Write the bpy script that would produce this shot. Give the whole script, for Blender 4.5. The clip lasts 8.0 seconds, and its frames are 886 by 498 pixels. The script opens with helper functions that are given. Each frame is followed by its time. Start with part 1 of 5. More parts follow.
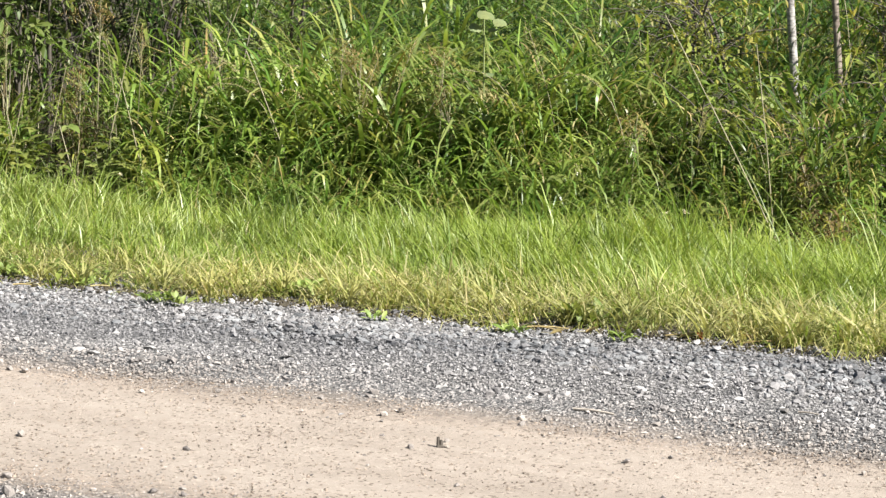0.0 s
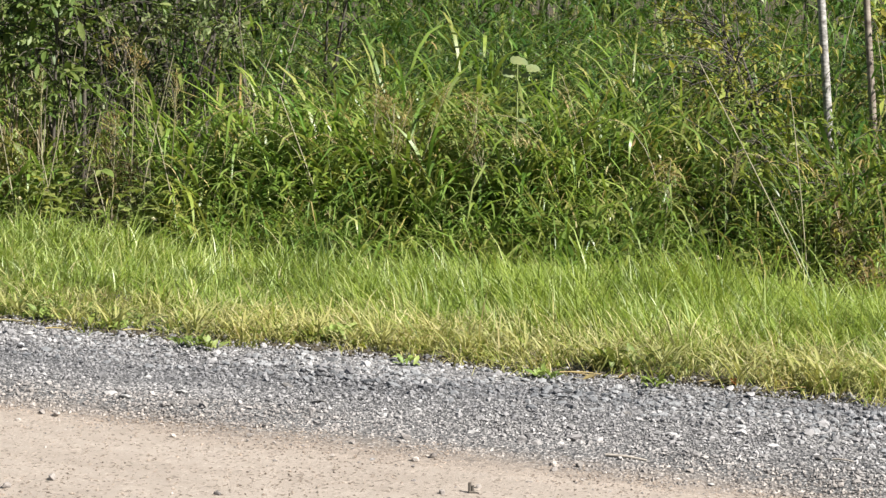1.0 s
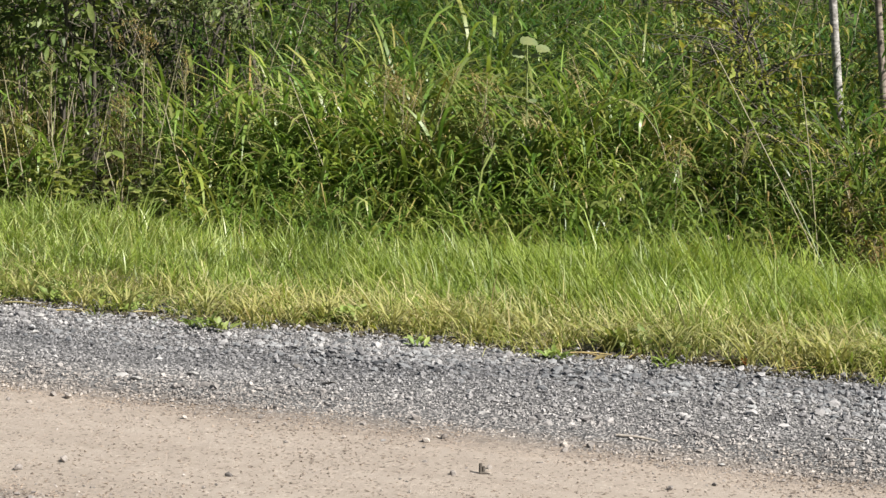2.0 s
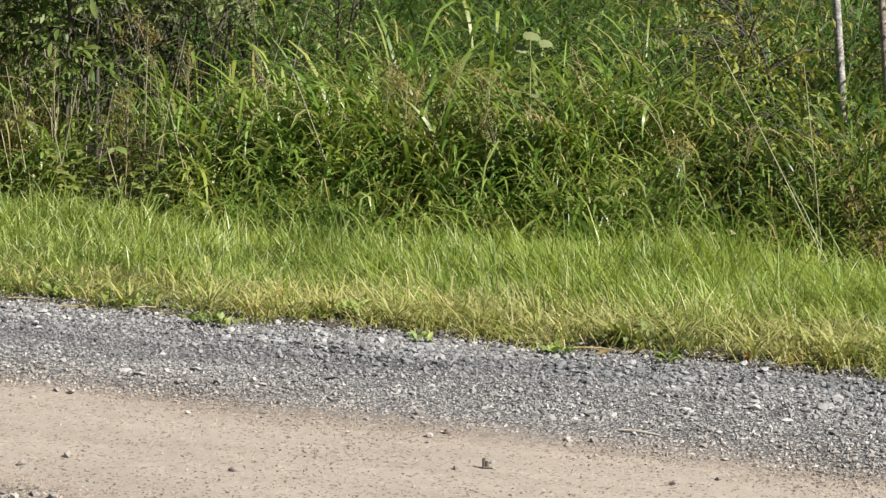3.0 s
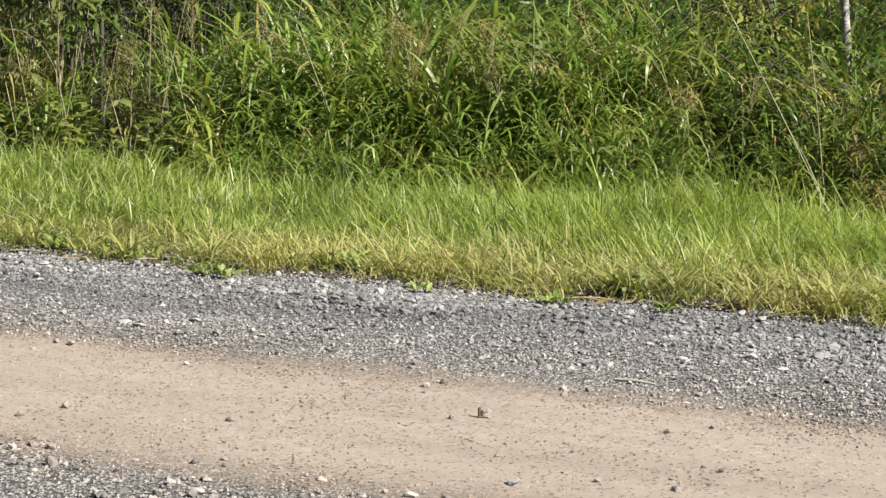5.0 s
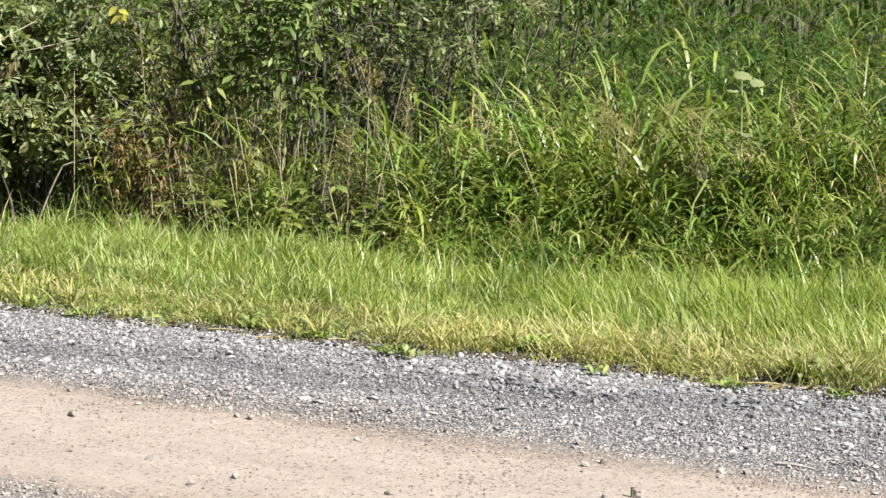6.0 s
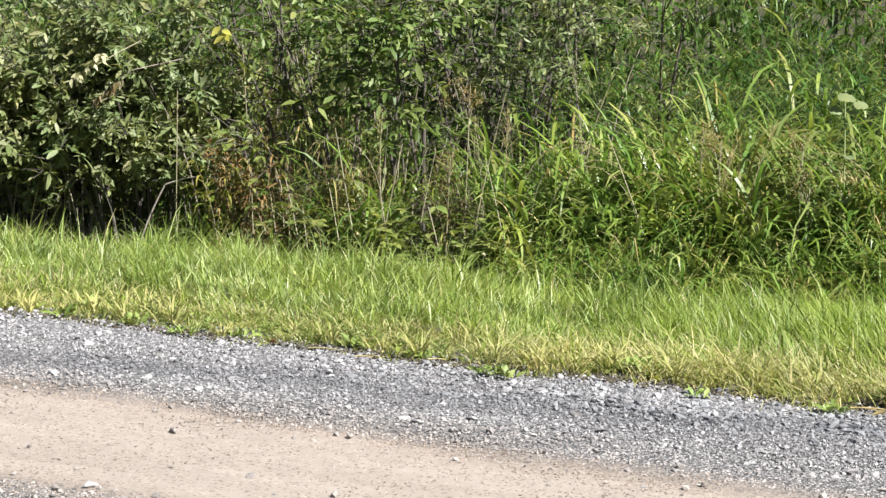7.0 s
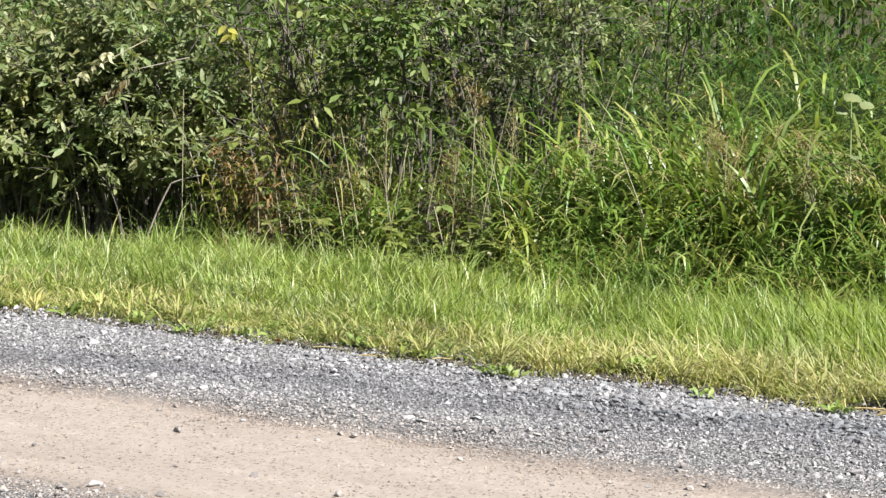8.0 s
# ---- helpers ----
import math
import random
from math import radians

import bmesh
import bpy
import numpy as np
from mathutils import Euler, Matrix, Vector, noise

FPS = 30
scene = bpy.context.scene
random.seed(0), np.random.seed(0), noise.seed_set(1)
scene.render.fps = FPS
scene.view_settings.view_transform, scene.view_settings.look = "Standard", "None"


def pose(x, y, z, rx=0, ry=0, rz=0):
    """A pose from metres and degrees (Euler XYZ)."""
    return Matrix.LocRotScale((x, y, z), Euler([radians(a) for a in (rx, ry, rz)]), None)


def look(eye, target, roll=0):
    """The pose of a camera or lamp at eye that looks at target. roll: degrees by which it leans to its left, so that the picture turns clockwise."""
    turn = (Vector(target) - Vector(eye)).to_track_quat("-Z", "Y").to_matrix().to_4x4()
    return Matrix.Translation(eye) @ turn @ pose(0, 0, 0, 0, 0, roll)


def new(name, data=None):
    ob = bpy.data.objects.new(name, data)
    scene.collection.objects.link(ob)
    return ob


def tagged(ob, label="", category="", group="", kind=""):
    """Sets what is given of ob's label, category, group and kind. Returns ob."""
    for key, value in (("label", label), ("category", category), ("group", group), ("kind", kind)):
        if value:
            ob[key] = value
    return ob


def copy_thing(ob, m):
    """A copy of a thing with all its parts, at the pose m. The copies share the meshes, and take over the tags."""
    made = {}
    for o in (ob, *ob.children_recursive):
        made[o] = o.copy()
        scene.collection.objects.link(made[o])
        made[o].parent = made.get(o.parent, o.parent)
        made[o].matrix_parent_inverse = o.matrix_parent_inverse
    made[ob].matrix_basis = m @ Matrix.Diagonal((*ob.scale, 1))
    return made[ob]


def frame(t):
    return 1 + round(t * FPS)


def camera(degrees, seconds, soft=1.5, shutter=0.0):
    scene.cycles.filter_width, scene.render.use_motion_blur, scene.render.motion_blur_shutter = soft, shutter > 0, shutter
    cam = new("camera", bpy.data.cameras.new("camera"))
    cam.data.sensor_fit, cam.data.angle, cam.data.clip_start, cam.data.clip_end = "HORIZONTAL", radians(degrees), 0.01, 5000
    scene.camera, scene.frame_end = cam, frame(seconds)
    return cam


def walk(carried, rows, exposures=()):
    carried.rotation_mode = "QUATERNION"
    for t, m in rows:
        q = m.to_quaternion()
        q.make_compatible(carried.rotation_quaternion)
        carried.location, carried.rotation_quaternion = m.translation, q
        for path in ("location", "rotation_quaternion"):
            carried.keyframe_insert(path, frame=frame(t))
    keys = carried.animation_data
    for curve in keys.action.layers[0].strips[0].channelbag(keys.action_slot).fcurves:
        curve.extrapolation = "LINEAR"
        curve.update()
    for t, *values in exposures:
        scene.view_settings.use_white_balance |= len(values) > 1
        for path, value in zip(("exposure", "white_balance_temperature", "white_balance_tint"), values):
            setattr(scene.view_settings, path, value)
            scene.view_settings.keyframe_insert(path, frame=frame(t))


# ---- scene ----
cam = camera(25.1, 8.0, soft=1.4)
PATH = [
    (0, (0.421, -1.013, 1.279), (-0.2, 0.864, 0.973), 2.0),
    (0.2, (0.419, -1.006, 1.276), (-0.209, 0.872, 0.996), 2.2),
    (0.5, (0.421, -1.002, 1.276), (-0.224, 0.874, 1.014), 2.1),
    (1, (0.421, -1.003, 1.276), (-0.235, 0.868, 1.014), 2.0),
    (1.5, (0.421, -1.003, 1.278), (-0.24, 0.864, 1.004), 1.9),
    (3, (0.423, -1.004, 1.276), (-0.244, 0.859, 0.99), 1.7),
    (3.5, (0.422, -1.002, 1.277), (-0.247, 0.859, 0.98), 1.7),
    (4, (0.424, -1.003, 1.277), (-0.245, 0.854, 0.957), 1.5),
    (4.2, (0.423, -1.001, 1.277), (-0.247, 0.855, 0.952), 1.5),
    (5.3, (0.542, -1.019, 1.278), (-0.138, 0.832, 0.943), 1.4),
    (5.5, (0.624, -1.033, 1.283), (-0.088, 0.807, 0.956), 1.3),
    (5.6, (0.662, -1.034, 1.285), (-0.083, 0.796, 0.972), 1.2),
    (5.7, (0.703, -1.044, 1.288), (-0.086, 0.77, 0.994), 1.1),
    (5.9, (0.746, -1.056, 1.29), (-0.128, 0.724, 1.03), 1.0),
    (6, (0.746, -1.058, 1.29), (-0.162, 0.706, 1.038), 1.0),
    (6.1, (0.741, -1.055, 1.288), (-0.189, 0.697, 1.038), 0.9),
    (6.2, (0.731, -1.05, 1.29), (-0.212, 0.696, 1.04), 1.0),
    (6.5, (0.738, -1.06, 1.288), (-0.239, 0.67, 1.05), 1.0),
    (7, (0.737, -1.058, 1.288), (-0.259, 0.661, 1.055), 1.1),
    (7.5, (0.74, -1.058, 1.29), (-0.261, 0.658, 1.056), 1.2),
    (8, (0.742, -1.057, 1.29), (-0.259, 0.658, 1.056), 1.2),
]
walk(cam, [(t, look(eye, target, roll)) for t, eye, target, roll in PATH], exposures=[(0.0, 1.25, 6330, 12), (0.5, 1.23, 6310, 12), (1.0, 1.08, 6310, 12), (1.5, 0.9, 6350, 12), (3.0, 0.82, 6430, 11), (3.5, 0.81, 6450, 11), (4.2, 0.77, 6600, 11), (5.3, 0.92, 6500, 11), (5.6, 0.99, 6400, 11), (6.0, 1.23, 6290, 13), (6.4, 1.26, 6110, 13), (8.0, 1.18, 6090, 13)])

# ---- light ----
SUN_ELEVATION, SUN_AZIMUTH = 43.0, -13.0        # degrees; azimuth counted from +x towards +y
sun_way = Vector((math.cos(radians(SUN_AZIMUTH)) * math.cos(radians(SUN_ELEVATION)),
                  math.sin(radians(SUN_AZIMUTH)) * math.cos(radians(SUN_ELEVATION)), math.sin(radians(SUN_ELEVATION))))
sun = new("sun", bpy.data.lights.new("sun", "SUN"))
sun.data.energy, sun.data.angle, sun.data.color = 6.3, radians(0.5), (1.0, 0.95, 0.87)
sun.matrix_world = look(sun_way * 50, (0, 0, 0))
world = bpy.data.worlds.new("sky")
scene.world = world
world.use_nodes = True
sky = world.node_tree.nodes.new("ShaderNodeTexSky")
sky.sky_type, sky.sun_disc = "NISHITA", False
sky.sun_elevation, sky.sun_rotation = radians(SUN_ELEVATION), radians(90 - SUN_AZIMUTH)
world.node_tree.links.new(sky.outputs[0], world.node_tree.nodes["Background"].inputs[0])
world.node_tree.nodes["Background"].inputs[1].default_value = 0.033

rng = np.random.default_rng(7)


# ---- materials ----
def material(name):
    m = bpy.data.materials.new(name)
    m.use_nodes = True
    return m, m.node_tree.nodes, m.node_tree.links, m.node_tree.nodes["Principled BSDF"]


def ramp(nodes, stops):
    r = nodes.new("ShaderNodeValToRGB")
    while len(r.color_ramp.elements) < len(stops):
        r.color_ramp.elements.new(0.5)
    for e, (p, c) in zip(r.color_ramp.elements, stops):
        e.position, e.color = p, (*c, 1)
    return r


def noise_at(nodes, links, scale, detail=4, where=None, rough=0.6):
    n = nodes.new("ShaderNodeTexNoise")
    n.inputs["Scale"].default_value, n.inputs["Detail"].default_value, n.inputs["Roughness"].default_value = scale, detail, rough
    if where is not None:
        links.new(where, n.inputs["Vector"])
    return n


def blend(nodes, links, kind, factor, a, b):
    m = nodes.new("ShaderNodeMix")
    m.data_type, m.blend_type = "RGBA", kind
    for socket, value in ((m.inputs[0], factor), (m.inputs[6], a), (m.inputs[7], b)):
        if isinstance(value, (int, float)):
            socket.default_value = value
        elif isinstance(value, tuple):
            socket.default_value = (*value, 1)
        else:
            links.new(value, socket)
    return m.outputs[2]


def sums(nodes, links, op, a, b):
    m = nodes.new("ShaderNodeMath")
    m.operation = op
    for socket, value in ((m.inputs[0], a), (m.inputs[1], b)):
        if isinstance(value, (int, float)):
            socket.default_value = value
        else:
            links.new(value, socket)
    return m.outputs[0]


def leaf_material(name, colours, translucent=0.3, rough=0.5, per_object=False, gloss=0.24, drifts=0.7):
    """Plant tissue: the colour varies from leaf to leaf and in patches, and light comes through."""
    m, nodes, links, b = material(name)
    geo = nodes.new("ShaderNodeNewGeometry")
    pick = geo.outputs["Random Per Island"]
    if per_object:
        info = nodes.new("ShaderNodeObjectInfo")
        pick = sums(nodes, links, "FRACT", sums(nodes, links, "ADD", pick, info.outputs["Random"]), 0)
    col = ramp(nodes, [(i / (len(colours) - 1), c) for i, c in enumerate(colours)])
    links.new(pick, col.inputs[0])
    patch = noise_at(nodes, links, 1.3, 3, geo.outputs["Position"])
    tone = ramp(nodes, [(0.3, (0.72, 0.74, 0.66)), (0.7, (1.18, 1.14, 1.05))])
    links.new(patch.outputs[0], tone.inputs[0])
    fine = noise_at(nodes, links, 90, 3, geo.outputs["Position"])
    tone2 = ramp(nodes, [(0.3, (0.8, 0.8, 0.8)), (0.7, (1.15, 1.15, 1.1))])
    links.new(fine.outputs[0], tone2.inputs[0])
    c = blend(nodes, links, "MULTIPLY", 1.0, col.outputs[0], tone.outputs[0])
    c = blend(nodes, links, "MULTIPLY", 1.0, c, tone2.outputs[0])
    ripe = ramp(nodes, [(0.34, (0.80, 0.95, 0.84)), (0.5, (0.99, 1.0, 0.92)), (0.66, (1.32, 1.10, 0.84))])
    links.new(noise_at(nodes, links, 2.1, 4, geo.outputs["Position"], 0.65).outputs[0], ripe.inputs[0])
    c = blend(nodes, links, "MULTIPLY", drifts, c, ripe.outputs[0])
    links.new(c, b.inputs["Base Color"])
    b.inputs["Roughness"].default_value = rough
    b.inputs["Specular IOR Level"].default_value = gloss
    t = nodes.new("ShaderNodeBsdfTranslucent")
    links.new(blend(nodes, links, "MULTIPLY", 1.0, c, (1.15, 1.15, 0.7)), t.inputs[0])
    mix = nodes.new("ShaderNodeMixShader")
    mix.inputs[0].default_value = translucent
    links.new(b.outputs[0], mix.inputs[1]), links.new(t.outputs[0], mix.inputs[2])
    links.new(mix.outputs[0], nodes["Material Output"].inputs[0])
    return m


def damp_band(nodes, links, pos, drift):
    """A band of darker, damp stone that runs along the shoulder, broken into patches."""
    xyz = nodes.new("ShaderNodeSeparateXYZ")
    links.new(pos, xyz.inputs[0])
    middle = sums(nodes, links, "ADD", sums(nodes, links, "MULTIPLY", xyz.outputs[0], 0.19), 5.20)
    off = sums(nodes, links, "ABSOLUTE", sums(nodes, links, "SUBTRACT", xyz.outputs[1], middle), 0)
    off = sums(nodes, links, "ADD", off, sums(nodes, links, "MULTIPLY", sums(nodes, links, "SUBTRACT", drift, 0.5), 0.9))
    tone = ramp(nodes, [(0.02, (0.70, 0.71, 0.725)), (0.30, (1.06, 1.056, 1.046))])
    links.new(off, tone.inputs[0])
    return tone.outputs[0]


def stone_material(name, colours):
    m, nodes, links, b = material(name)
    geo, info = nodes.new("ShaderNodeNewGeometry"), nodes.new("ShaderNodeObjectInfo")
    pick = sums(nodes, links, "FRACT", sums(nodes, links, "ADD", geo.outputs["Random Per Island"], info.outputs["Random"]), 0)
    col = ramp(nodes, [(i / (len(colours) - 1), c) for i, c in enumerate(colours)])
    links.new(pick, col.inputs[0])
    # darker, bluer drifts drawn out along the road
    stretch = nodes.new("ShaderNodeMapping")
    stretch.inputs["Scale"].default_value, stretch.inputs["Location"].default_value = (0.55, 1.5, 1), (4.3, 2.7, 0)
    links.new(geo.outputs["Position"], stretch.inputs["Vector"])
    drift = noise_at(nodes, links, 1.4, 3, stretch.outputs[0])
    tone = damp_band(nodes, links, geo.outputs["Position"], drift.outputs[0])
    grain = noise_at(nodes, links, 260, 4, geo.outputs["Position"])
    tone2 = ramp(nodes, [(0.3, (0.75, 0.75, 0.75)), (0.7, (1.2, 1.2, 1.2))])
    links.new(grain.outputs[0], tone2.inputs[0])
    c = blend(nodes, links, "MULTIPLY", 1.0, col.outputs[0], tone)
    # sandy dust carried over the stones nearest the wheel track
    xyz = nodes.new("ShaderNodeSeparateXYZ")
    links.new(geo.outputs["Position"], xyz.inputs[0])
    dusty = ramp(nodes, [(0.66, (1.0, 0.925, 0.84)), (0.95, (1.0, 1.0, 1.0))])
    off = sums(nodes, links, "ABSOLUTE", sums(nodes, links, "SUBTRACT", xyz.outputs[1], 3.50), 0)
    links.new(sums(nodes, links, "ADD", off, sums(nodes, links, "MULTIPLY", sums(nodes, links, "SUBTRACT", drift.outputs[0], 0.5), 0.6)), dusty.inputs[0])
    c = blend(nodes, links, "MULTIPLY", 1.0, c, dusty.outputs[0])
    links.new(blend(nodes, links, "MULTIPLY", 1.0, c, tone2.outputs[0]), b.inputs["Base Color"])
    b.inputs["Roughness"].default_value = 0.8
    bump = nodes.new("ShaderNodeBump")
    bump.inputs["Strength"].default_value, bump.inputs["Distance"].default_value = 0.5, 0.003
    links.new(grain.outputs[0], bump.inputs["Height"]), links.new(bump.outputs[0], b.inputs["Normal"])
    return m


def plain_material(name, a, c2, scale, rough=0.8, stretch=None):
    """Two colours mixed by grain, with relief."""
    m, nodes, links, b = material(name)
    tex = nodes.new("ShaderNodeTexCoord")
    where = tex.outputs["Object"]
    if stretch:
        mp = nodes.new("ShaderNodeMapping")
        mp.inputs["Scale"].default_value = stretch
        links.new(where, mp.inputs["Vector"])
        where = mp.outputs[0]
    n = noise_at(nodes, links, scale, 5, where)
    r = ramp(nodes, [(0.32, a), (0.68, c2)])
    links.new(n.outputs[0], r.inputs[0]), links.new(r.outputs[0], b.inputs["Base Color"])
    b.inputs["Roughness"].default_value = rough
    bump = nodes.new("ShaderNodeBump")
    bump.inputs["Strength"].default_value, bump.inputs["Distance"].default_value = 0.5, 0.004
    links.new(n.outputs[0], bump.inputs["Height"]), links.new(bump.outputs[0], b.inputs["Normal"])
    return m


def road_material():
    """Packed sandy wheel tracks between strips of grey gravel; the borders wander and are strewn with grit."""
    m, nodes, links, b = material("gravel_road")
    geo = nodes.new("ShaderNodeNewGeometry")
    pos = geo.outputs["Position"]
    xyz = nodes.new("ShaderNodeSeparateXYZ")
    links.new(pos, xyz.inputs[0])
    wander, grit = noise_at(nodes, links, 1.1, 3, pos), noise_at(nodes, links, 28, 4, pos, 0.7)
    y = sums(nodes, links, "ADD", xyz.outputs[1], sums(nodes, links, "MULTIPLY", sums(nodes, links, "SUBTRACT", wander.outputs[0], 0.5), 0.24))
    y = sums(nodes, links, "ADD", y, sums(nodes, links, "MULTIPLY", sums(nodes, links, "SUBTRACT", grit.outputs[0], 0.5), 0.30))
    # distance from the nearer wheel track's middle line
    far = sums(nodes, links, "ABSOLUTE", sums(nodes, links, "SUBTRACT", y, 3.50), 0)
    near = sums(nodes, links, "ABSOLUTE", sums(nodes, links, "SUBTRACT", y, 1.75), 0)
    track = ramp(nodes, [(0.42, (1, 1, 1)), (0.66, (0, 0, 0))])
    links.new(sums(nodes, links, "MINIMUM", far, near), track.inputs[0])
    fine = noise_at(nodes, links, 420, 3, pos, 0.7)
    rolled = nodes.new("ShaderNodeMapping")
    rolled.inputs["Scale"].default_value = (0.35, 2.2, 1)
    links.new(pos, rolled.inputs["Vector"])
    broad = noise_at(nodes, links, 2.6, 5, rolled.outputs[0], 0.65)
    blotch = noise_at(nodes, links, 16, 4, pos, 0.65)
    sand = ramp(nodes, [(0.30, (0.226, 0.190, 0.151)), (0.5, (0.312, 0.268, 0.219)), (0.70, (0.394, 0.343, 0.285))])
    links.new(sums(nodes, links, "ADD", sums(nodes, links, "MULTIPLY", fine.outputs[0], 0.34), sums(nodes, links, "ADD", sums(nodes, links, "MULTIPLY", broad.outputs[0], 0.36), sums(nodes, links, "MULTIPLY", blotch.outputs[0], 0.30))), sand.inputs[0])
    cells = nodes.new("ShaderNodeTexVoronoi")
    cells.inputs["Scale"].default_value = 125
    links.new(pos, cells.inputs["Vector"])
    cell_tone = nodes.new("ShaderNodeSeparateColor")
    links.new(cells.outputs["Color"], cell_tone.inputs[0])
    # grey gravel bed, its low tones darkened to paint shade between the loose stones
    gravel = ramp(nodes, [(0.0, (0.035, 0.035, 0.035)), (0.45, (0.095, 0.094, 0.092)), (0.8, (0.19, 0.187, 0.18)), (1.0, (0.38, 0.372, 0.355))])
    links.new(cell_tone.outputs[0], gravel.inputs[0])
    stretch = nodes.new("ShaderNodeMapping")
    stretch.inputs["Scale"].default_value, stretch.inputs["Location"].default_value = (0.55, 1.5, 1), (4.3, 2.7, 0)
    links.new(pos, stretch.inputs["Vector"])
    drift = noise_at(nodes, links, 1.4, 3, stretch.outputs[0])
    tone = damp_band(nodes, links, pos, drift.outputs[0])
    grey = blend(nodes, links, "MULTIPLY", 1.0, gravel.outputs[0], tone)
    specks = ramp(nodes, [(0.0, (0.5, 0.47, 0.44)), (0.06, (0.6, 0.57, 0.54)), (0.10, (1, 1, 1)), (0.92, (1, 1, 1)), (0.97, (1.2, 1.2, 1.2))])
    links.new(cell_tone.outputs[1], specks.inputs[0])
    sandy = blend(nodes, links, "MULTIPLY", 1.0, sand.outputs[0], specks.outputs[0])
    both = blend(nodes, links, "MIX", track.outputs[0], grey, sandy)
    # trodden brown dirt where sand and gravel meet
    margin = ramp(nodes, [(0.36, (1, 1, 1)), (0.50, (0.92, 0.885, 0.85)), (0.75, (1, 1, 1))])
    links.new(sums(nodes, links, "MINIMUM", far, near), margin.inputs[0])
    links.new(blend(nodes, links, "MULTIPLY", 1.0, both, margin.outputs[0]), b.inputs["Base Color"])
    b.inputs["Roughness"].default_value = 0.9
    bump = nodes.new("ShaderNodeBump")
    bump.inputs["Strength"].default_value, bump.inputs["Distance"].default_value = 0.9, 0.010
    rough_part = sums(nodes, links, "MULTIPLY", cells.outputs["Distance"], sums(nodes, links, "SUBTRACT", 1.0, track.outputs[0]))
    links.new(sums(nodes, links, "ADD", rough_part, sums(nodes, links, "MULTIPLY", fine.outputs[0], 0.45)), bump.inputs["Height"])
    links.new(bump.outputs[0], b.inputs["Normal"])
    return m


ROAD = road_material()
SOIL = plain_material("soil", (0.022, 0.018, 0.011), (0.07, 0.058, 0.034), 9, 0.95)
STONE = stone_material("crushed_stone", [(0.082, 0.081, 0.083), (0.175, 0.171, 0.170), (0.225, 0.220, 0.218), (0.14, 0.138, 0.139), (0.27, 0.264, 0.260), (0.34, 0.332, 0.324)])
SAND_STONE = stone_material("sandy_stone", [(0.08, 0.069, 0.06), (0.20, 0.173, 0.147), (0.28, 0.245, 0.209), (0.13, 0.111, 0.095), (0.32, 0.285, 0.247)])
SLATE = stone_material("slate_stone", [(0.075, 0.079, 0.081), (0.17, 0.175, 0.177), (0.23, 0.235, 0.235), (0.13, 0.134, 0.137), (0.31, 0.313, 0.311)])
PALE_STONE = plain_material("pale_stone", (0.22, 0.218, 0.21), (0.37, 0.362, 0.345), 40)
DARK_STONE = plain_material("dark_stone", (0.07, 0.066, 0.06), (0.17, 0.16, 0.148), 40)
TURF = leaf_material("turf_blade", [(0.102, 0.170, 0.022), (0.193, 0.272, 0.041), (0.275, 0.342, 0.078), (0.138, 0.213, 0.030), (0.40, 0.44, 0.175)], 0.44, 0.42, gloss=0.3, drifts=0.3)
# whitish greens: the sheen of the back blades is put into their colour
TURF_SHEEN = leaf_material("sheen_tinted_turf_blade", [(0.17, 0.26, 0.06), (0.27, 0.36, 0.115), (0.37, 0.45, 0.19), (0.46, 0.51, 0.265)], 0.36, 0.38, gloss=0.36, drifts=0.2)
TURF_PALE = leaf_material("turf_pale_blade", [(0.25, 0.27, 0.095), (0.43, 0.405, 0.19), (0.20, 0.25, 0.075), (0.62, 0.58, 0.36), (0.28, 0.235, 0.11)], 0.36, 0.5, gloss=0.25, drifts=0.2)
REED = leaf_material("tall_grass_blade", [(0.085, 0.163, 0.03), (0.168, 0.259, 0.056), (0.244, 0.33, 0.085), (0.108, 0.202, 0.045), (0.222, 0.249, 0.083), (0.29, 0.355, 0.135)], 0.40, 0.38, True, 0.42)
# darker than REED: painted shade on mixed_grass; the palest tone paints sheen
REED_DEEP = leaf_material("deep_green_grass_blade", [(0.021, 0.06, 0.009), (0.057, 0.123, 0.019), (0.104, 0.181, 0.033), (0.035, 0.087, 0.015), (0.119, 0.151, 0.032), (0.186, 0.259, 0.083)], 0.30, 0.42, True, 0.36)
REED_YELLOW = leaf_material("yellowing_grass_blade", [(0.22, 0.22, 0.075), (0.31, 0.28, 0.12), (0.24, 0.19, 0.095), (0.38, 0.34, 0.20)], 0.3, 0.5, True)
STRAW = leaf_material("straw", [(0.36, 0.30, 0.16), (0.46, 0.40, 0.24), (0.30, 0.23, 0.12)], 0.15, 0.6, True)
HERB = leaf_material("herb_leaf", [(0.083, 0.15, 0.028), (0.14, 0.222, 0.042), (0.207, 0.285, 0.062), (0.104, 0.176, 0.042)], 0.30, 0.5, True)
RASPBERRY = leaf_material("raspberry_leaf", [(0.15, 0.192, 0.052), (0.207, 0.249, 0.081), (0.119, 0.165, 0.042), (0.29, 0.306, 0.124)], 0.40, 0.5, True)
WILLOW = leaf_material("willow_leaf", [(0.121, 0.175, 0.073), (0.186, 0.237, 0.113), (0.265, 0.312, 0.175), (0.166, 0.214, 0.093), (0.242, 0.26, 0.144), (0.353, 0.386, 0.251)], 0.44, 0.45, True)
YOUNG_LEAF = leaf_material("yellow_green_leaf", [(0.12, 0.185, 0.035), (0.18, 0.245, 0.052), (0.25, 0.30, 0.08), (0.15, 0.20, 0.045)], 0.42, 0.46, True)
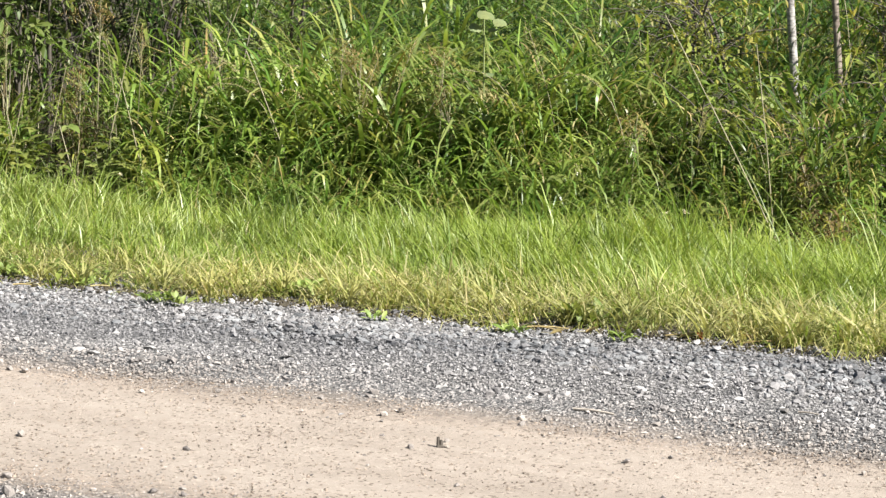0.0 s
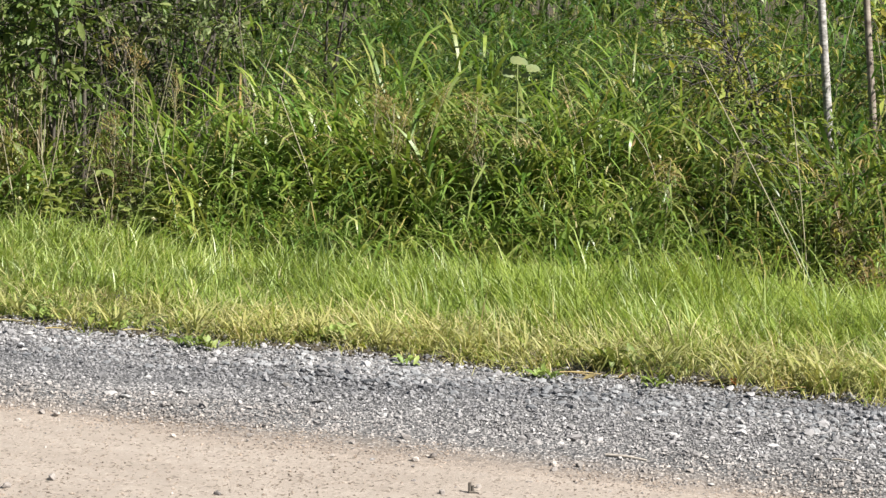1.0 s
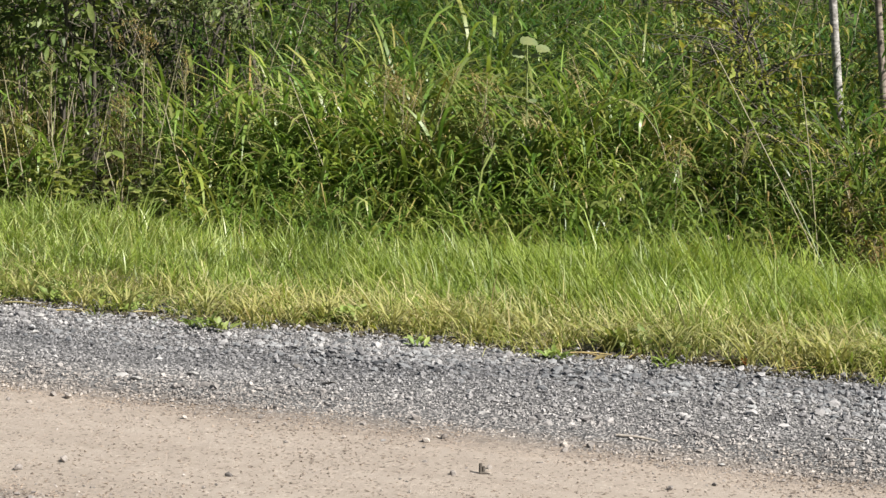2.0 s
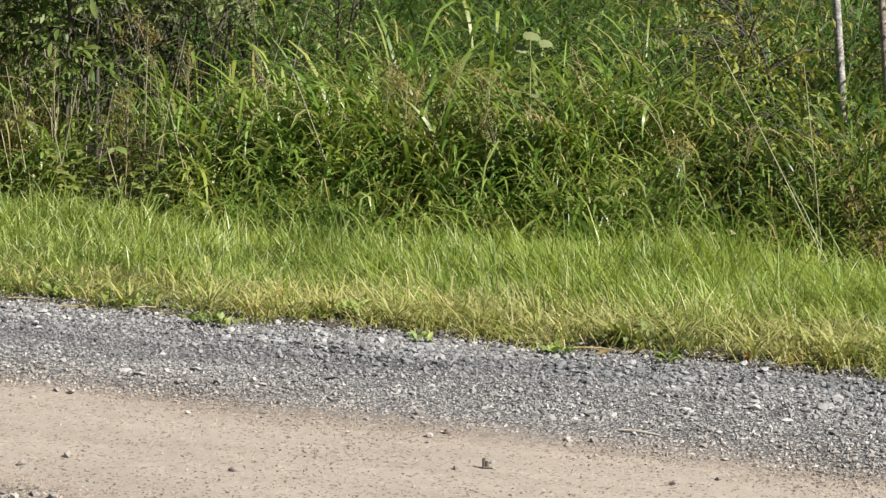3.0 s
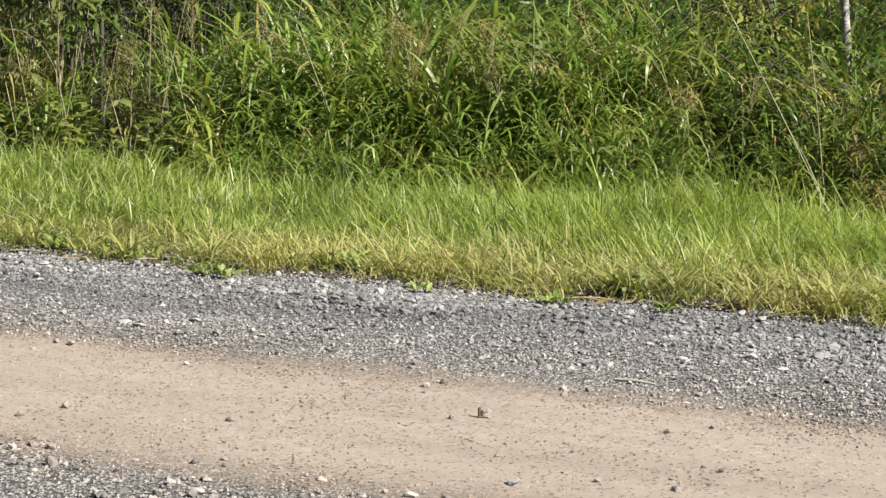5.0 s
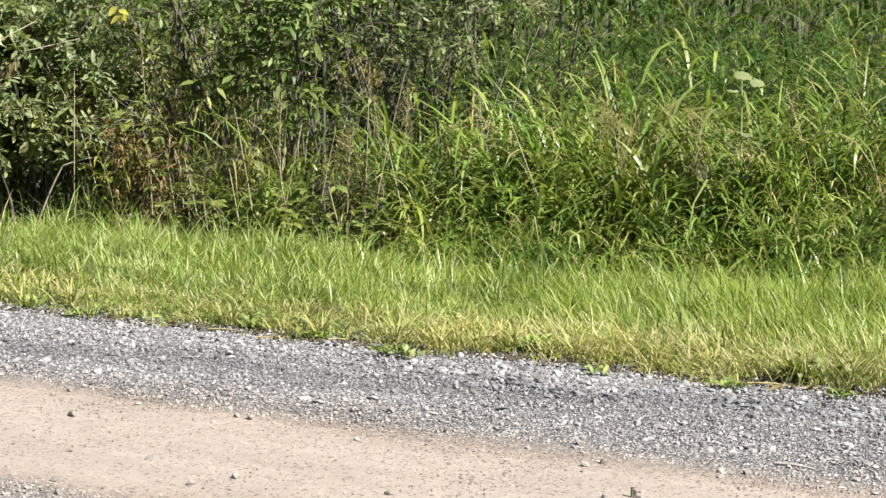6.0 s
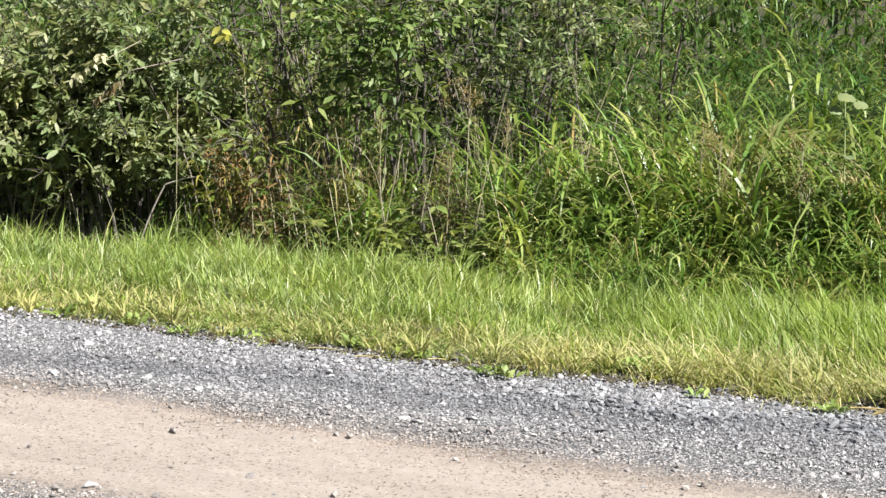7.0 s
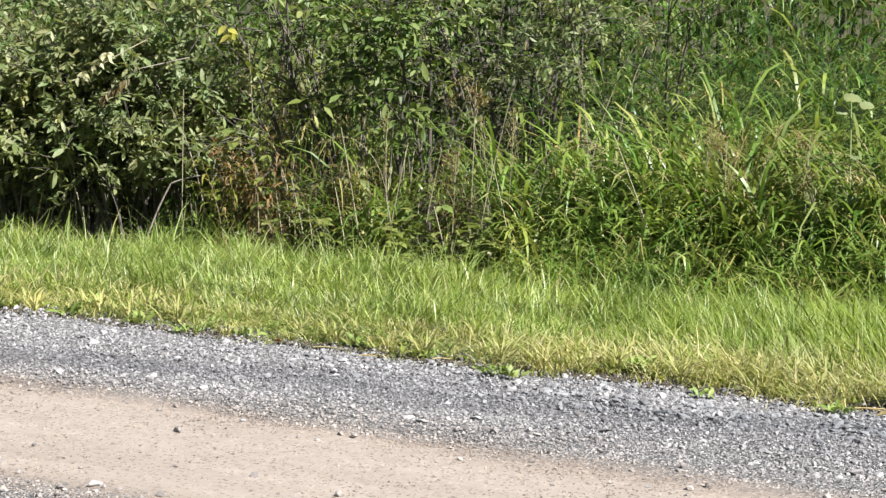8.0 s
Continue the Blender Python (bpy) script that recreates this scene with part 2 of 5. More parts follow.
WILLOW_GREEN = leaf_material("green_willow_leaf", [(0.07, 0.115, 0.03), (0.115, 0.165, 0.048), (0.165, 0.215, 0.075), (0.23, 0.27, 0.12)], 0.36, 0.46, True)
# willow green darkened so that the leaf colour itself holds the shade
SHADED_WILLOW = leaf_material("shaded_willow_leaf", [(0.035, 0.058, 0.014), (0.055, 0.082, 0.020), (0.075, 0.105, 0.028), (0.045, 0.070, 0.018)], 0.25, 0.5, True)
YELLOW_LEAF = leaf_material("autumn_leaf", [(0.20, 0.235, 0.05), (0.16, 0.21, 0.045), (0.28, 0.28, 0.065), (0.22, 0.20, 0.055)], 0.36, 0.5, True, drifts=0.3)
ORANGE_LEAF = leaf_material("dead_leaf", [(0.32, 0.12, 0.04), (0.40, 0.18, 0.06), (0.24, 0.09, 0.04)], 0.1, 0.6, True)
BROWN = leaf_material("withered_leaf", [(0.085, 0.065, 0.033), (0.14, 0.11, 0.05), (0.05, 0.039, 0.02), (0.21, 0.18, 0.085)], 0.15, 0.7, True)
PANICLE = leaf_material("seed_head", [(0.29, 0.27, 0.14), (0.38, 0.34, 0.19), (0.24, 0.20, 0.11)], 0.25, 0.7, True)
WEED = leaf_material("low_weed_leaf", [(0.138, 0.206, 0.056), (0.2, 0.269, 0.081), (0.263, 0.325, 0.119), (0.163, 0.237, 0.062)], 0.3, 0.5, True)
RIPE = leaf_material("ripe_seed_cluster", [(0.27, 0.20, 0.09), (0.34, 0.25, 0.12), (0.22, 0.15, 0.07), (0.36, 0.31, 0.15)], 0.2, 0.7, True)
WHITE_PETAL = leaf_material("pale_flower", [(0.6, 0.6, 0.5), (0.7, 0.68, 0.6)], 0.2, 0.6, True)
STEM = plain_material("green_stem", (0.10, 0.14, 0.04), (0.19, 0.22, 0.08), 30, 0.55, (1, 1, 0.1))
DRY_STEM = plain_material("dry_stem", (0.16, 0.145, 0.08), (0.33, 0.30, 0.19), 25, 0.6, (1, 1, 0.1))
TWIG = plain_material("bleached_twig", (0.22, 0.19, 0.155), (0.42, 0.38, 0.32), 60, 0.8)
BARK = plain_material("willow_bark", (0.035, 0.03, 0.024), (0.11, 0.095, 0.075), 22, 0.85, (1, 1, 0.2))
BIRCH_BARK = plain_material("birch_bark", (0.06, 0.055, 0.05), (0.42, 0.405, 0.37), 24, 0.75, (1, 1, 2.2))
BROWN_BARK = plain_material("young_birch_bark", (0.07, 0.05, 0.035), (0.30, 0.26, 0.21), 12, 0.8, (1, 1, 2))


# ---- shared builders ----
def mesh_of(name, chunks, mats, smooth=True):
    """One mesh from chunks of (points, triangles, material number)."""
    points, tris, slots, at = [], [], [], 0
    for v, t, k in chunks:
        points.append(v), tris.append(t + at), slots.append(np.broadcast_to(np.asarray(k), len(t)))
        at += len(v)
    points, tris, slots = np.concatenate(points), np.concatenate(tris), np.concatenate(slots)
    me = bpy.data.meshes.new(name)
    me.vertices.add(len(points)), me.vertices.foreach_set("co", points.astype(np.float32).ravel())
    me.loops.add(tris.size), me.loops.foreach_set("vertex_index", tris.astype(np.int32).ravel())
    me.polygons.add(len(tris)), me.polygons.foreach_set("loop_start", np.arange(0, tris.size, 3, dtype=np.int32))
    me.polygons.foreach_set("material_index", slots.astype(np.int32))
    me.polygons.foreach_set("use_smooth", np.full(len(tris), smooth))
    for m in mats:
        me.materials.append(m)
    me.update(calc_edges=True), me.validate()
    return me


def strip_tris(n, rows, cols, closed=False):
    """Triangles of n grids of rows x cols points each."""
    r, c = np.meshgrid(np.arange(rows - 1), np.arange(cols if closed else cols - 1), indexing="ij")
    a, b = r * cols + c, r * cols + (c + 1) % cols
    one = np.concatenate([np.stack([a, b, b + cols], -1).reshape(-1, 3), np.stack([a, b + cols, a + cols], -1).reshape(-1, 3)])
    return (one[None] + (np.arange(n) * rows * cols)[:, None, None]).reshape(-1, 3)


def arc(base, phi, length, t0, t1, rows, power=1.4):
    """Points along n curved stalks: from tilt t0 off the vertical at the base to tilt t1 at the tip, towards phi."""
    s = (np.arange(rows - 1) + 0.5) / (rows - 1)
    tilt = t0[:, None] + (t1 - t0)[:, None] * s ** power
    step = (length / (rows - 1))[:, None]
    out, up = np.cumsum(np.sin(tilt) * step, 1), np.cumsum(np.cos(tilt) * step, 1)
    zero = np.zeros((len(base), 1))
    out, up = np.hstack([zero, out]), np.hstack([zero, up])
    return base[:, None] + np.stack([out * np.cos(phi)[:, None], out * np.sin(phi)[:, None], up], -1)


def ribbons(base, phi, length, width, t0, t1, segs=3, slot=0, twist=None, belly=0.35):
    """Grass blades: tapering curved strips."""
    n, rows = len(base), segs + 1
    mid = arc(base, phi, length, t0, t1, rows)
    s = np.linspace(0, 1, rows)
    w = np.clip(np.where(s < belly, 0.6 + 0.4 * s / belly, 1 - (np.maximum(s - belly, 0) / (1 - belly)) ** 1.7), 0.03, 1)
    turn = phi + math.pi / 2 + (twist if twist is not None else rng.normal(0, 0.5, n))
    side = np.stack([np.cos(turn), np.sin(turn), np.zeros(n)], -1)[:, None] * (w[None, :, None] * (width / 2)[:, None, None])
    v = np.stack([mid - side, mid + side], 2).reshape(-1, 3)
    return v, strip_tris(n, rows, 2), slot


def tubes(base, phi, length, r0, r1, t0, t1, segs=4, sides=4, slot=0, power=1.4):
    """Round tapering stems."""
    n, rows = len(base), segs + 1
    mid = arc(base, phi, length, t0, t1, rows, power)
    r = r0[:, None] + (r1 - r0)[:, None] * np.linspace(0, 1, rows)[None]
    a = np.arange(sides) * 2 * math.pi / sides
    across = np.stack([-np.sin(phi), np.cos(phi), np.zeros(n)], -1)
    along = np.gradient(mid, axis=1)
    along /= np.linalg.norm(along, axis=2, keepdims=True) + 1e-9
    third = np.cross(along, across[:, None])
    v = mid[:, :, None] + r[:, :, None, None] * (np.cos(a)[None, None, :, None] * across[:, None, None] + np.sin(a)[None, None, :, None] * third[:, :, None])
    return v.reshape(-1, 3), strip_tris(n, rows, sides, True), slot


def blades_of(pos, way, up, length, width, slot=0, fold=0.25, droop=0.25, shape=(0.10, 0.85, 1.0, 0.62, 0.04)):
    """Broad leaves with a folded midrib: pos the foot, way the direction of the midrib, up roughly the upper side."""
    n, rows = len(pos), len(shape)
    way = way / (np.linalg.norm(way, axis=1, keepdims=True) + 1e-9)
    side = np.cross(way, up)
    side /= np.linalg.norm(side, axis=1, keepdims=True) + 1e-9
    top = np.cross(side, way)
    s, w = np.linspace(0, 1, rows), np.array(shape)
    mid = pos[:, None] + way[:, None] * (s[None, :, None] * length[:, None, None]) - top[:, None] * ((s ** 2)[None, :, None] * (droop * length)[:, None, None])
    half = side[:, None] * (w[None, :, None] * (width / 2)[:, None, None])
    rise = top[:, None] * (w[None, :, None] * (fold * width / 2)[:, None, None])
    v = np.stack([mid - half + rise, mid, mid + half + rise], 2).reshape(-1, 3)
    return v, strip_tris(n, rows, 3), slot


def pebbles(centre, size, flat, turn_seed, slot=0, fine=False):
    """Angular stones: knocked-about octahedra or icosahedra, flattened and turned."""
    if fine:
        v0 = np.array([(1, 0, 0), (-1, 0, 0), (0, 1, 0), (0, -1, 0), (0, 0, 1), (0, 0, -1)], float)
        f0 = np.array([(0, 2, 4), (2, 1, 4), (1, 3, 4), (3, 0, 4), (2, 0, 5), (1, 2, 5), (3, 1, 5), (0, 3, 5)])
    else:
        bm = bmesh.new()
        bmesh.ops.create_icosphere(bm, subdivisions=1, radius=1)
        bm.verts.index_update()
        v0 = np.array([v.co[:] for v in bm.verts])
        f0 = np.array([[v.index for v in f.verts] for f in bm.faces])
        bm.free()
    r = np.random.default_rng(turn_seed)
    n = len(centre)
    v = v0[None] * r.uniform(0.68, 1.25, (n, len(v0), 1)) + r.normal(0, 0.10, (n, len(v0), 3))
    v = v * np.stack([r.uniform(0.75, 1.35, n), r.uniform(0.55, 1.0, n), flat * r.uniform(0.7, 1.2, n)], -1)[:, None]
    tip, spin = r.normal(0, 0.25, n), r.uniform(0, 6.283, n)
    c, s = np.cos(tip)[:, None], np.sin(tip)[:, None]
    v = np.stack([v[..., 0] * c - v[..., 2] * s, v[..., 1], v[..., 0] * s + v[..., 2] * c], -1)
    c, s = np.cos(spin)[:, None], np.sin(spin)[:, None]
    v = np.stack([v[..., 0] * c - v[..., 1] * s, v[..., 0] * s + v[..., 1] * c, v[..., 2]], -1)
    v = v * size[:, None, None] + centre[:, None]
    t = (f0[None] + (np.arange(n) * len(v0))[:, None, None]).reshape(-1, 3)
    return v.reshape(-1, 3), t, slot


def part(name, me, parent, label="", m=None):
    ob = new(name, me)
    ob.parent = parent
    if m is not None:
        ob.matrix_local = m
    if label:
        tagged(ob, label)
    return ob


def thing(name, label, category, group="", at=(0, 0, 0), turn=0.0, kind=""):
    ob = new(name)
    ob.empty_display_size = 0.05
    ob.matrix_basis = pose(*at, 0, 0, turn)
    return tagged(ob, label, category, group, kind)


def one(x):
    return np.array([float(x)])


def P(*xyz):
    return np.array([xyz], float)


# ---- the lie of the land ----
PROFILE_Y = [-400, -6, -4.5, -3.2, -2.0, -1.2, 0.0, 5.22, 5.48, 7.0, 8.4, 9.0, 9.5, 10.2, 11.5, 14, 20, 25, 32, 400]
PROFILE_Z = [0.3, 0.2, -0.3, -0.35, -0.10, -0.04, -0.03, -0.03, 0.012, -0.10, -0.25, -0.40, -0.52, -0.50, -0.30, -0.05, 0.35, 0.8, 5.5, 9.0]


def land(x, y):
    """Height of the ground."""
    h = np.interp(y, PROFILE_Y, PROFILE_Z)
    soft = np.clip((np.asarray(y) - 5.5) / 2.0, 0, 1)
    return h + soft * (0.035 * np.sin(1.7 * x + 0.6 * y) + 0.025 * np.sin(3.9 * x - 1.3 * y))


def sheet(name, xs, ys, lift, mat, rough=0.0):
    gx, gy = np.meshgrid(xs, ys)
    z = land(gx, gy) + lift + (rng.normal(0, rough, gx.shape) if rough else 0)
    v = np.stack([gx, gy, z], -1).reshape(-1, 3)
    return new(name, mesh_of(name, [(v, strip_tris(1, len(ys), len(xs)), 0)], [mat]))


XS = np.unique(np.concatenate([np.linspace(-400, -22, 12), np.linspace(-22, 6, 141), np.linspace(6, 400, 14)]))
YS = np.unique(np.concatenate([np.linspace(-400, -8, 8), np.linspace(-8, 5.2, 27), np.linspace(5.2, 14, 89), np.linspace(14, 40, 27), np.linspace(40, 400, 10)]))
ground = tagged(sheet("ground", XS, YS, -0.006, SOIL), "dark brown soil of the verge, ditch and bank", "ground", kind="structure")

edge_x = np.concatenate([np.linspace(-200, -9, 40), np.linspace(-9, 3, 241), np.linspace(3, 200, 40)])
edge_x = np.unique(edge_x)
rows_y = np.linspace(0, 1, 60)


def verge_edge(x):
    """Where the grass of the verge begins: it creeps further over the gravel towards -x."""
    return np.interp(x, [-5.0, -3.8, -2.4, -1.6, 0.0], [5.26, 5.28, 5.31, 5.37, 5.42]) + 0.025 * np.sin(5.3 * x + 1)


edge_far = verge_edge(edge_x) + 0.02 + 0.02 * np.sin(13 * edge_x)
gy = -1.2 + rows_y[:, None] * (edge_far[None] + 1.2)
gx = np.broadcast_to(edge_x, gy.shape)
bumps = np.array([[0.004 * noise.noise((x * 2.2, y * 3.0, 0)) + 0.0025 * noise.noise((x * 9, y * 9, 3)) for x in edge_x] for y in np.linspace(-1.2, 5.4, 60)])
gz = 0.004 + bumps - 0.010 * np.exp(-((gy - 3.5) / 0.42) ** 2) - 0.010 * np.exp(-((gy - 1.75) / 0.42) ** 2)
gz[0], gz[-1] = -0.05, -0.035
road = new("road", mesh_of("road", [(np.stack([gx, gy, gz], -1).reshape(-1, 3), strip_tris(1, 60, len(edge_x)), 0)], [ROAD]))
tagged(road, "forest road of grey gravel with sandy wheel tracks", "road", kind="structure")


def road_z(x, y):
    return 0.004 - 0.010 * np.exp(-((y - 3.5) / 0.42) ** 2) - 0.010 * np.exp(-((y - 1.75) / 0.42) ** 2)


# ---- grit and gravel ----
def gravel_density(y):
    """How thickly stones lie: thin on the wheel track, thick on the shoulder and the middle strip."""
    d = np.abs(y - 3.50)
    return np.clip((d - 0.31) / 0.25, 0.30, 1.0)


def scatter(n, x0, x1, y0, y1, weight):
    x, y = rng.uniform(x0, x1, n), rng.uniform(y0, y1, n)
    keep = rng.uniform(0, 1, n) < weight(y)
    return x[keep], y[keep]


chunks = []
x, y = scatter(90000, -5.5, 0.1, 2.5, 5.46, gravel_density)
seen = x > 0.2 - 0.93 * (y + 1.06)
x, y = x[seen], y[seen]
size = np.clip(rng.lognormal(math.log(0.0041), 0.36, len(x)), 0.002, 0.010)
on_sand = np.abs(y - 3.50) < 0.56 + 0.06 * np.sin(3 * x)
size = np.where(on_sand, size * 0.72, size)
for group, slot in ((~on_sand, 0), (on_sand, 1)):
    gx, gy, gs = x[group], y[group], size[group]
    chunks.append(pebbles(np.stack([gx, gy, road_z(gx, gy) + gs * (0.35 if slot == 0 else 0.15)], -1), gs, np.full(len(gx), 0.85 if slot == 0 else 0.5), 11, slot, fine=True))
x, y = scatter(13000, -5.5, 0.1, 2.5, 5.44, lambda y: gravel_density(y) ** 2 * np.where(y > 4.2, np.interp(y, [4.2, 4.7, 5.2, 5.44], [0.45, 1.0, 0.95, 0.5]), 0.45))
drift = rng.uniform(0, 1, len(x)) < np.clip(0.62 + 0.55 * np.sin(2.3 * x + 5.1 * y) * np.sin(7.1 * y - 1.9 * x + 1.2) + 0.3 * np.sin(11 * x + 6 * y), 0.15, 1)
x, y = x[drift], y[drift]
size = np.clip(rng.lognormal(math.log(0.0068), 0.40, len(x)), 0.0045, 0.019)
for group, seed in ((size < 0.0085, 15), (size >= 0.0085, 12)):
    gx, gy, gs = x[group], y[group], size[group]
    chunks.append(pebbles(np.stack([gx, gy, road_z(gx, gy) + gs * 0.42], -1), gs, np.full(len(gx), 0.72), seed, 0, fine=seed == 15))
n = 8000
x = rng.uniform(-5.9, 0.5, n)
y = 3.50 + rng.choice((-1.0, 1.0), n) * (0.62 - np.abs(rng.normal(0, 0.13, n))) + 0.05 * np.sin(3 * x)
size = rng.uniform(0.0025, 0.0055, n)
chunks.append(pebbles(np.stack([x, y, road_z(x, y) + size * 0.2], -1), size, np.full(n, 0.6), 16, rng.integers(0, 2, n).repeat(8), fine=True))
n = 2600
x, y = rng.uniform(-5.5, 0.1, n), 5.03 + rng.normal(0, 0.17, n) - 0.10 * np.sin(1.3 * np.linspace(0, 1, n))
keep = (np.sin(1.6 * x + 0.4) + 0.6 * np.sin(4.1 * x + 3 * y) + rng.normal(0, 0.5, n) > -0.1) & (y < 5.4) & (rng.uniform(0, 1, n) < np.interp(x, [-3.4, -2.2], [0.25, 1.0]))
x, y = x[keep], y[keep]
size = np.clip(rng.lognormal(math.log(0.0092), 0.36, len(x)), 0.005, 0.022)
chunks.append(pebbles(np.stack([x, y, road_z(x, y) + size * 0.2], -1), size, np.full(len(x), 0.55), 14, 3))
# flat flakes lie closest together at the +x end of the shoulder
n = 800
x, y = -2.4 + 2.5 * rng.uniform(0, 1, n) ** 0.8, 5.02 + rng.normal(0, 0.13, n)
x, y = x[y < 5.38], y[y < 5.38]
size = np.clip(rng.lognormal(math.log(0.0105), 0.33, len(x)), 0.006, 0.022)
chunks.append(pebbles(np.stack([x, y, road_z(x, y) + size * 0.22], -1), size, np.full(len(x), 0.5), 17, 3))
n = 3000
x = rng.uniform(-5.9, 0.5, n)
y = verge_edge(x) + rng.normal(-0.01, 0.035, n)
size = rng.uniform(0.005, 0.015, n)
chunks.append(pebbles(np.stack([x, y, road_z(x, y) + size * 0.1], -1), size, np.full(n, 0.6), 13, 2, fine=True))
gravel = new("gravel", mesh_of("gravel", chunks, [STONE, SAND_STONE, SOIL, SLATE], smooth=False))
tagged(gravel, "loose crushed grey gravel strewn over the road", "gravel", kind="stuff")


# ---- turf of the verge ----
def turf():
    n = 400000
    x, y = rng.uniform(-11.0, 1.2, n), 5.20 + 3.95 * rng.uniform(0, 1, n) ** 1.2
    tuftiness = 0.6 * np.sin(6.1 * x + 2.3 * np.sin(3.1 * y)) * np.sin(7.3 * y + 1.7 * np.sin(2.7 * x)) + 0.5 * np.sin(17 * x + 3 * np.sin(5 * y)) * np.sin(15 * y + 2 * np.sin(9 * x))
    border = verge_edge(x) + 0.04 * np.sin(11 * x + 2) + 0.03 * np.sin(23 * x) + 0.02 * np.sin(41 * x)
    near = (x > 0.2 - 0.93 * (y + 1.06)) & (x < 0.25 - 0.06 * y)
    pocket = np.sin(9.3 * x + 1) * np.sin(3.1 * x + 0.5) + 0.5 * np.sin(27 * x) > 0.38
    keep = (near | (rng.uniform(0, 1, n) < 0.08)) & (y > border + rng.exponential(0.05, n) * (rng.uniform(0, 1, n) < 0.8) - 0.05) & (rng.uniform(-1.0, 1, n) < 1.25 * tuftiness + 0.22) & ~(pocket & (y < border + 0.09 + 0.09 * np.sin(19 * x) ** 2))
    x, y, tuftiness = x[keep], y[keep], tuftiness[keep]
    n = len(x)
    inward = np.clip((y - 5.45) / 1.6, 0, 1)
    right = np.clip((x + 3.0) / 1.6, 0, 1)
    left = np.clip((-2.6 - x) / 1.2, 0, 1)
    tall = 0.048 + 0.012 * (1 - left) + 0.026 * inward + 0.04 * np.clip((y - 7.0) / 1.2, 0, 1) + 0.04 * np.clip((y - 7.4) / 1.2, 0, 1) * left + 0.052 * tuftiness * (0.4 + inward) + right * (0.012 + 0.040 * inward)
    length = tall * rng.lognormal(0.05, 0.34, n)
    back_pale = np.interp(x, [-6, -4, -2.2], [0.44, 0.34, 0.09])
    pale = rng.uniform(0, 1, n) < np.clip(np.interp(y, [5.4, 5.85, 6.6], [0.85, 0.7, 0.03]) - 0.28 * left * np.clip((6.4 - y) / 0.6, 0, 1), back_pale, 1) - 0.15 * tuftiness
    base = np.stack([x, y, land(x, y) - 0.008], -1)
    lie = 1.4 * np.sin(2.1 * x + 1.3 * y) + 1.2 * np.sin(5.2 * y - 1.4 * x) - 0.6 + rng.normal(0, 0.9, n)
    rim = np.clip((5.95 - y) / 0.4, 0, 1)
    lie = np.where(rng.uniform(0, 1, n) < 0.6, rng.uniform(0, 6.283, n), lie)
    wind = rng.uniform(0, 1, n) < 0.38 * np.clip((x + 3.4) / 1.0, 0, 1)       # towards +x the longer blades lean to -x
    lie = np.where(wind, math.pi + rng.normal(0, 0.55, n), lie)
    lie = np.where(rng.uniform(0, 1, n) < rim * 0.5, -1.57 + rng.normal(0, 0.9, n), lie)
    out = []
    with_sheen = (pale & (rng.uniform(0, 1, n) < np.clip((y - 6.1) / 0.7, 0, 0.85))) | (rng.uniform(0, 1, n) < np.clip((y - 5.8) / 0.5, 0, 1) * np.interp(x, [-4.5, -2.5], [0.13, 0.05]))
    for chosen, k in ((~pale & ~with_sheen, 0), (pale & ~with_sheen, 1), (with_sheen, 2)):
        for longer in (False, True):
            b = chosen & ((length > 0.11) == longer)
            m = int(b.sum())
            t0 = np.abs(rng.normal(0.2, 0.34, m)) + 0.2 * rim[b] + 0.15 * left[b] + 0.18 * wind[b]
            wide = rng.uniform(0.0028, 0.0068, m) * (1 + 0.08 * (y[b] - 6))
            out.append(ribbons(base[b], lie[b], length[b] * (1 + 0.5 * rim[b]), wide, t0, t0 + np.abs(rng.normal(1.25, 0.65, m)) * (1 - 0.4 * wind[b]) + 0.7 * rim[b], 3 if longer else 2, k))
    return mesh_of("turf", out, [TURF, TURF_PALE, TURF_SHEEN])


tagged(new("verge_grass", turf()), "sunlit short green and straw-coloured grass of the verge", "grass", kind="stuff")


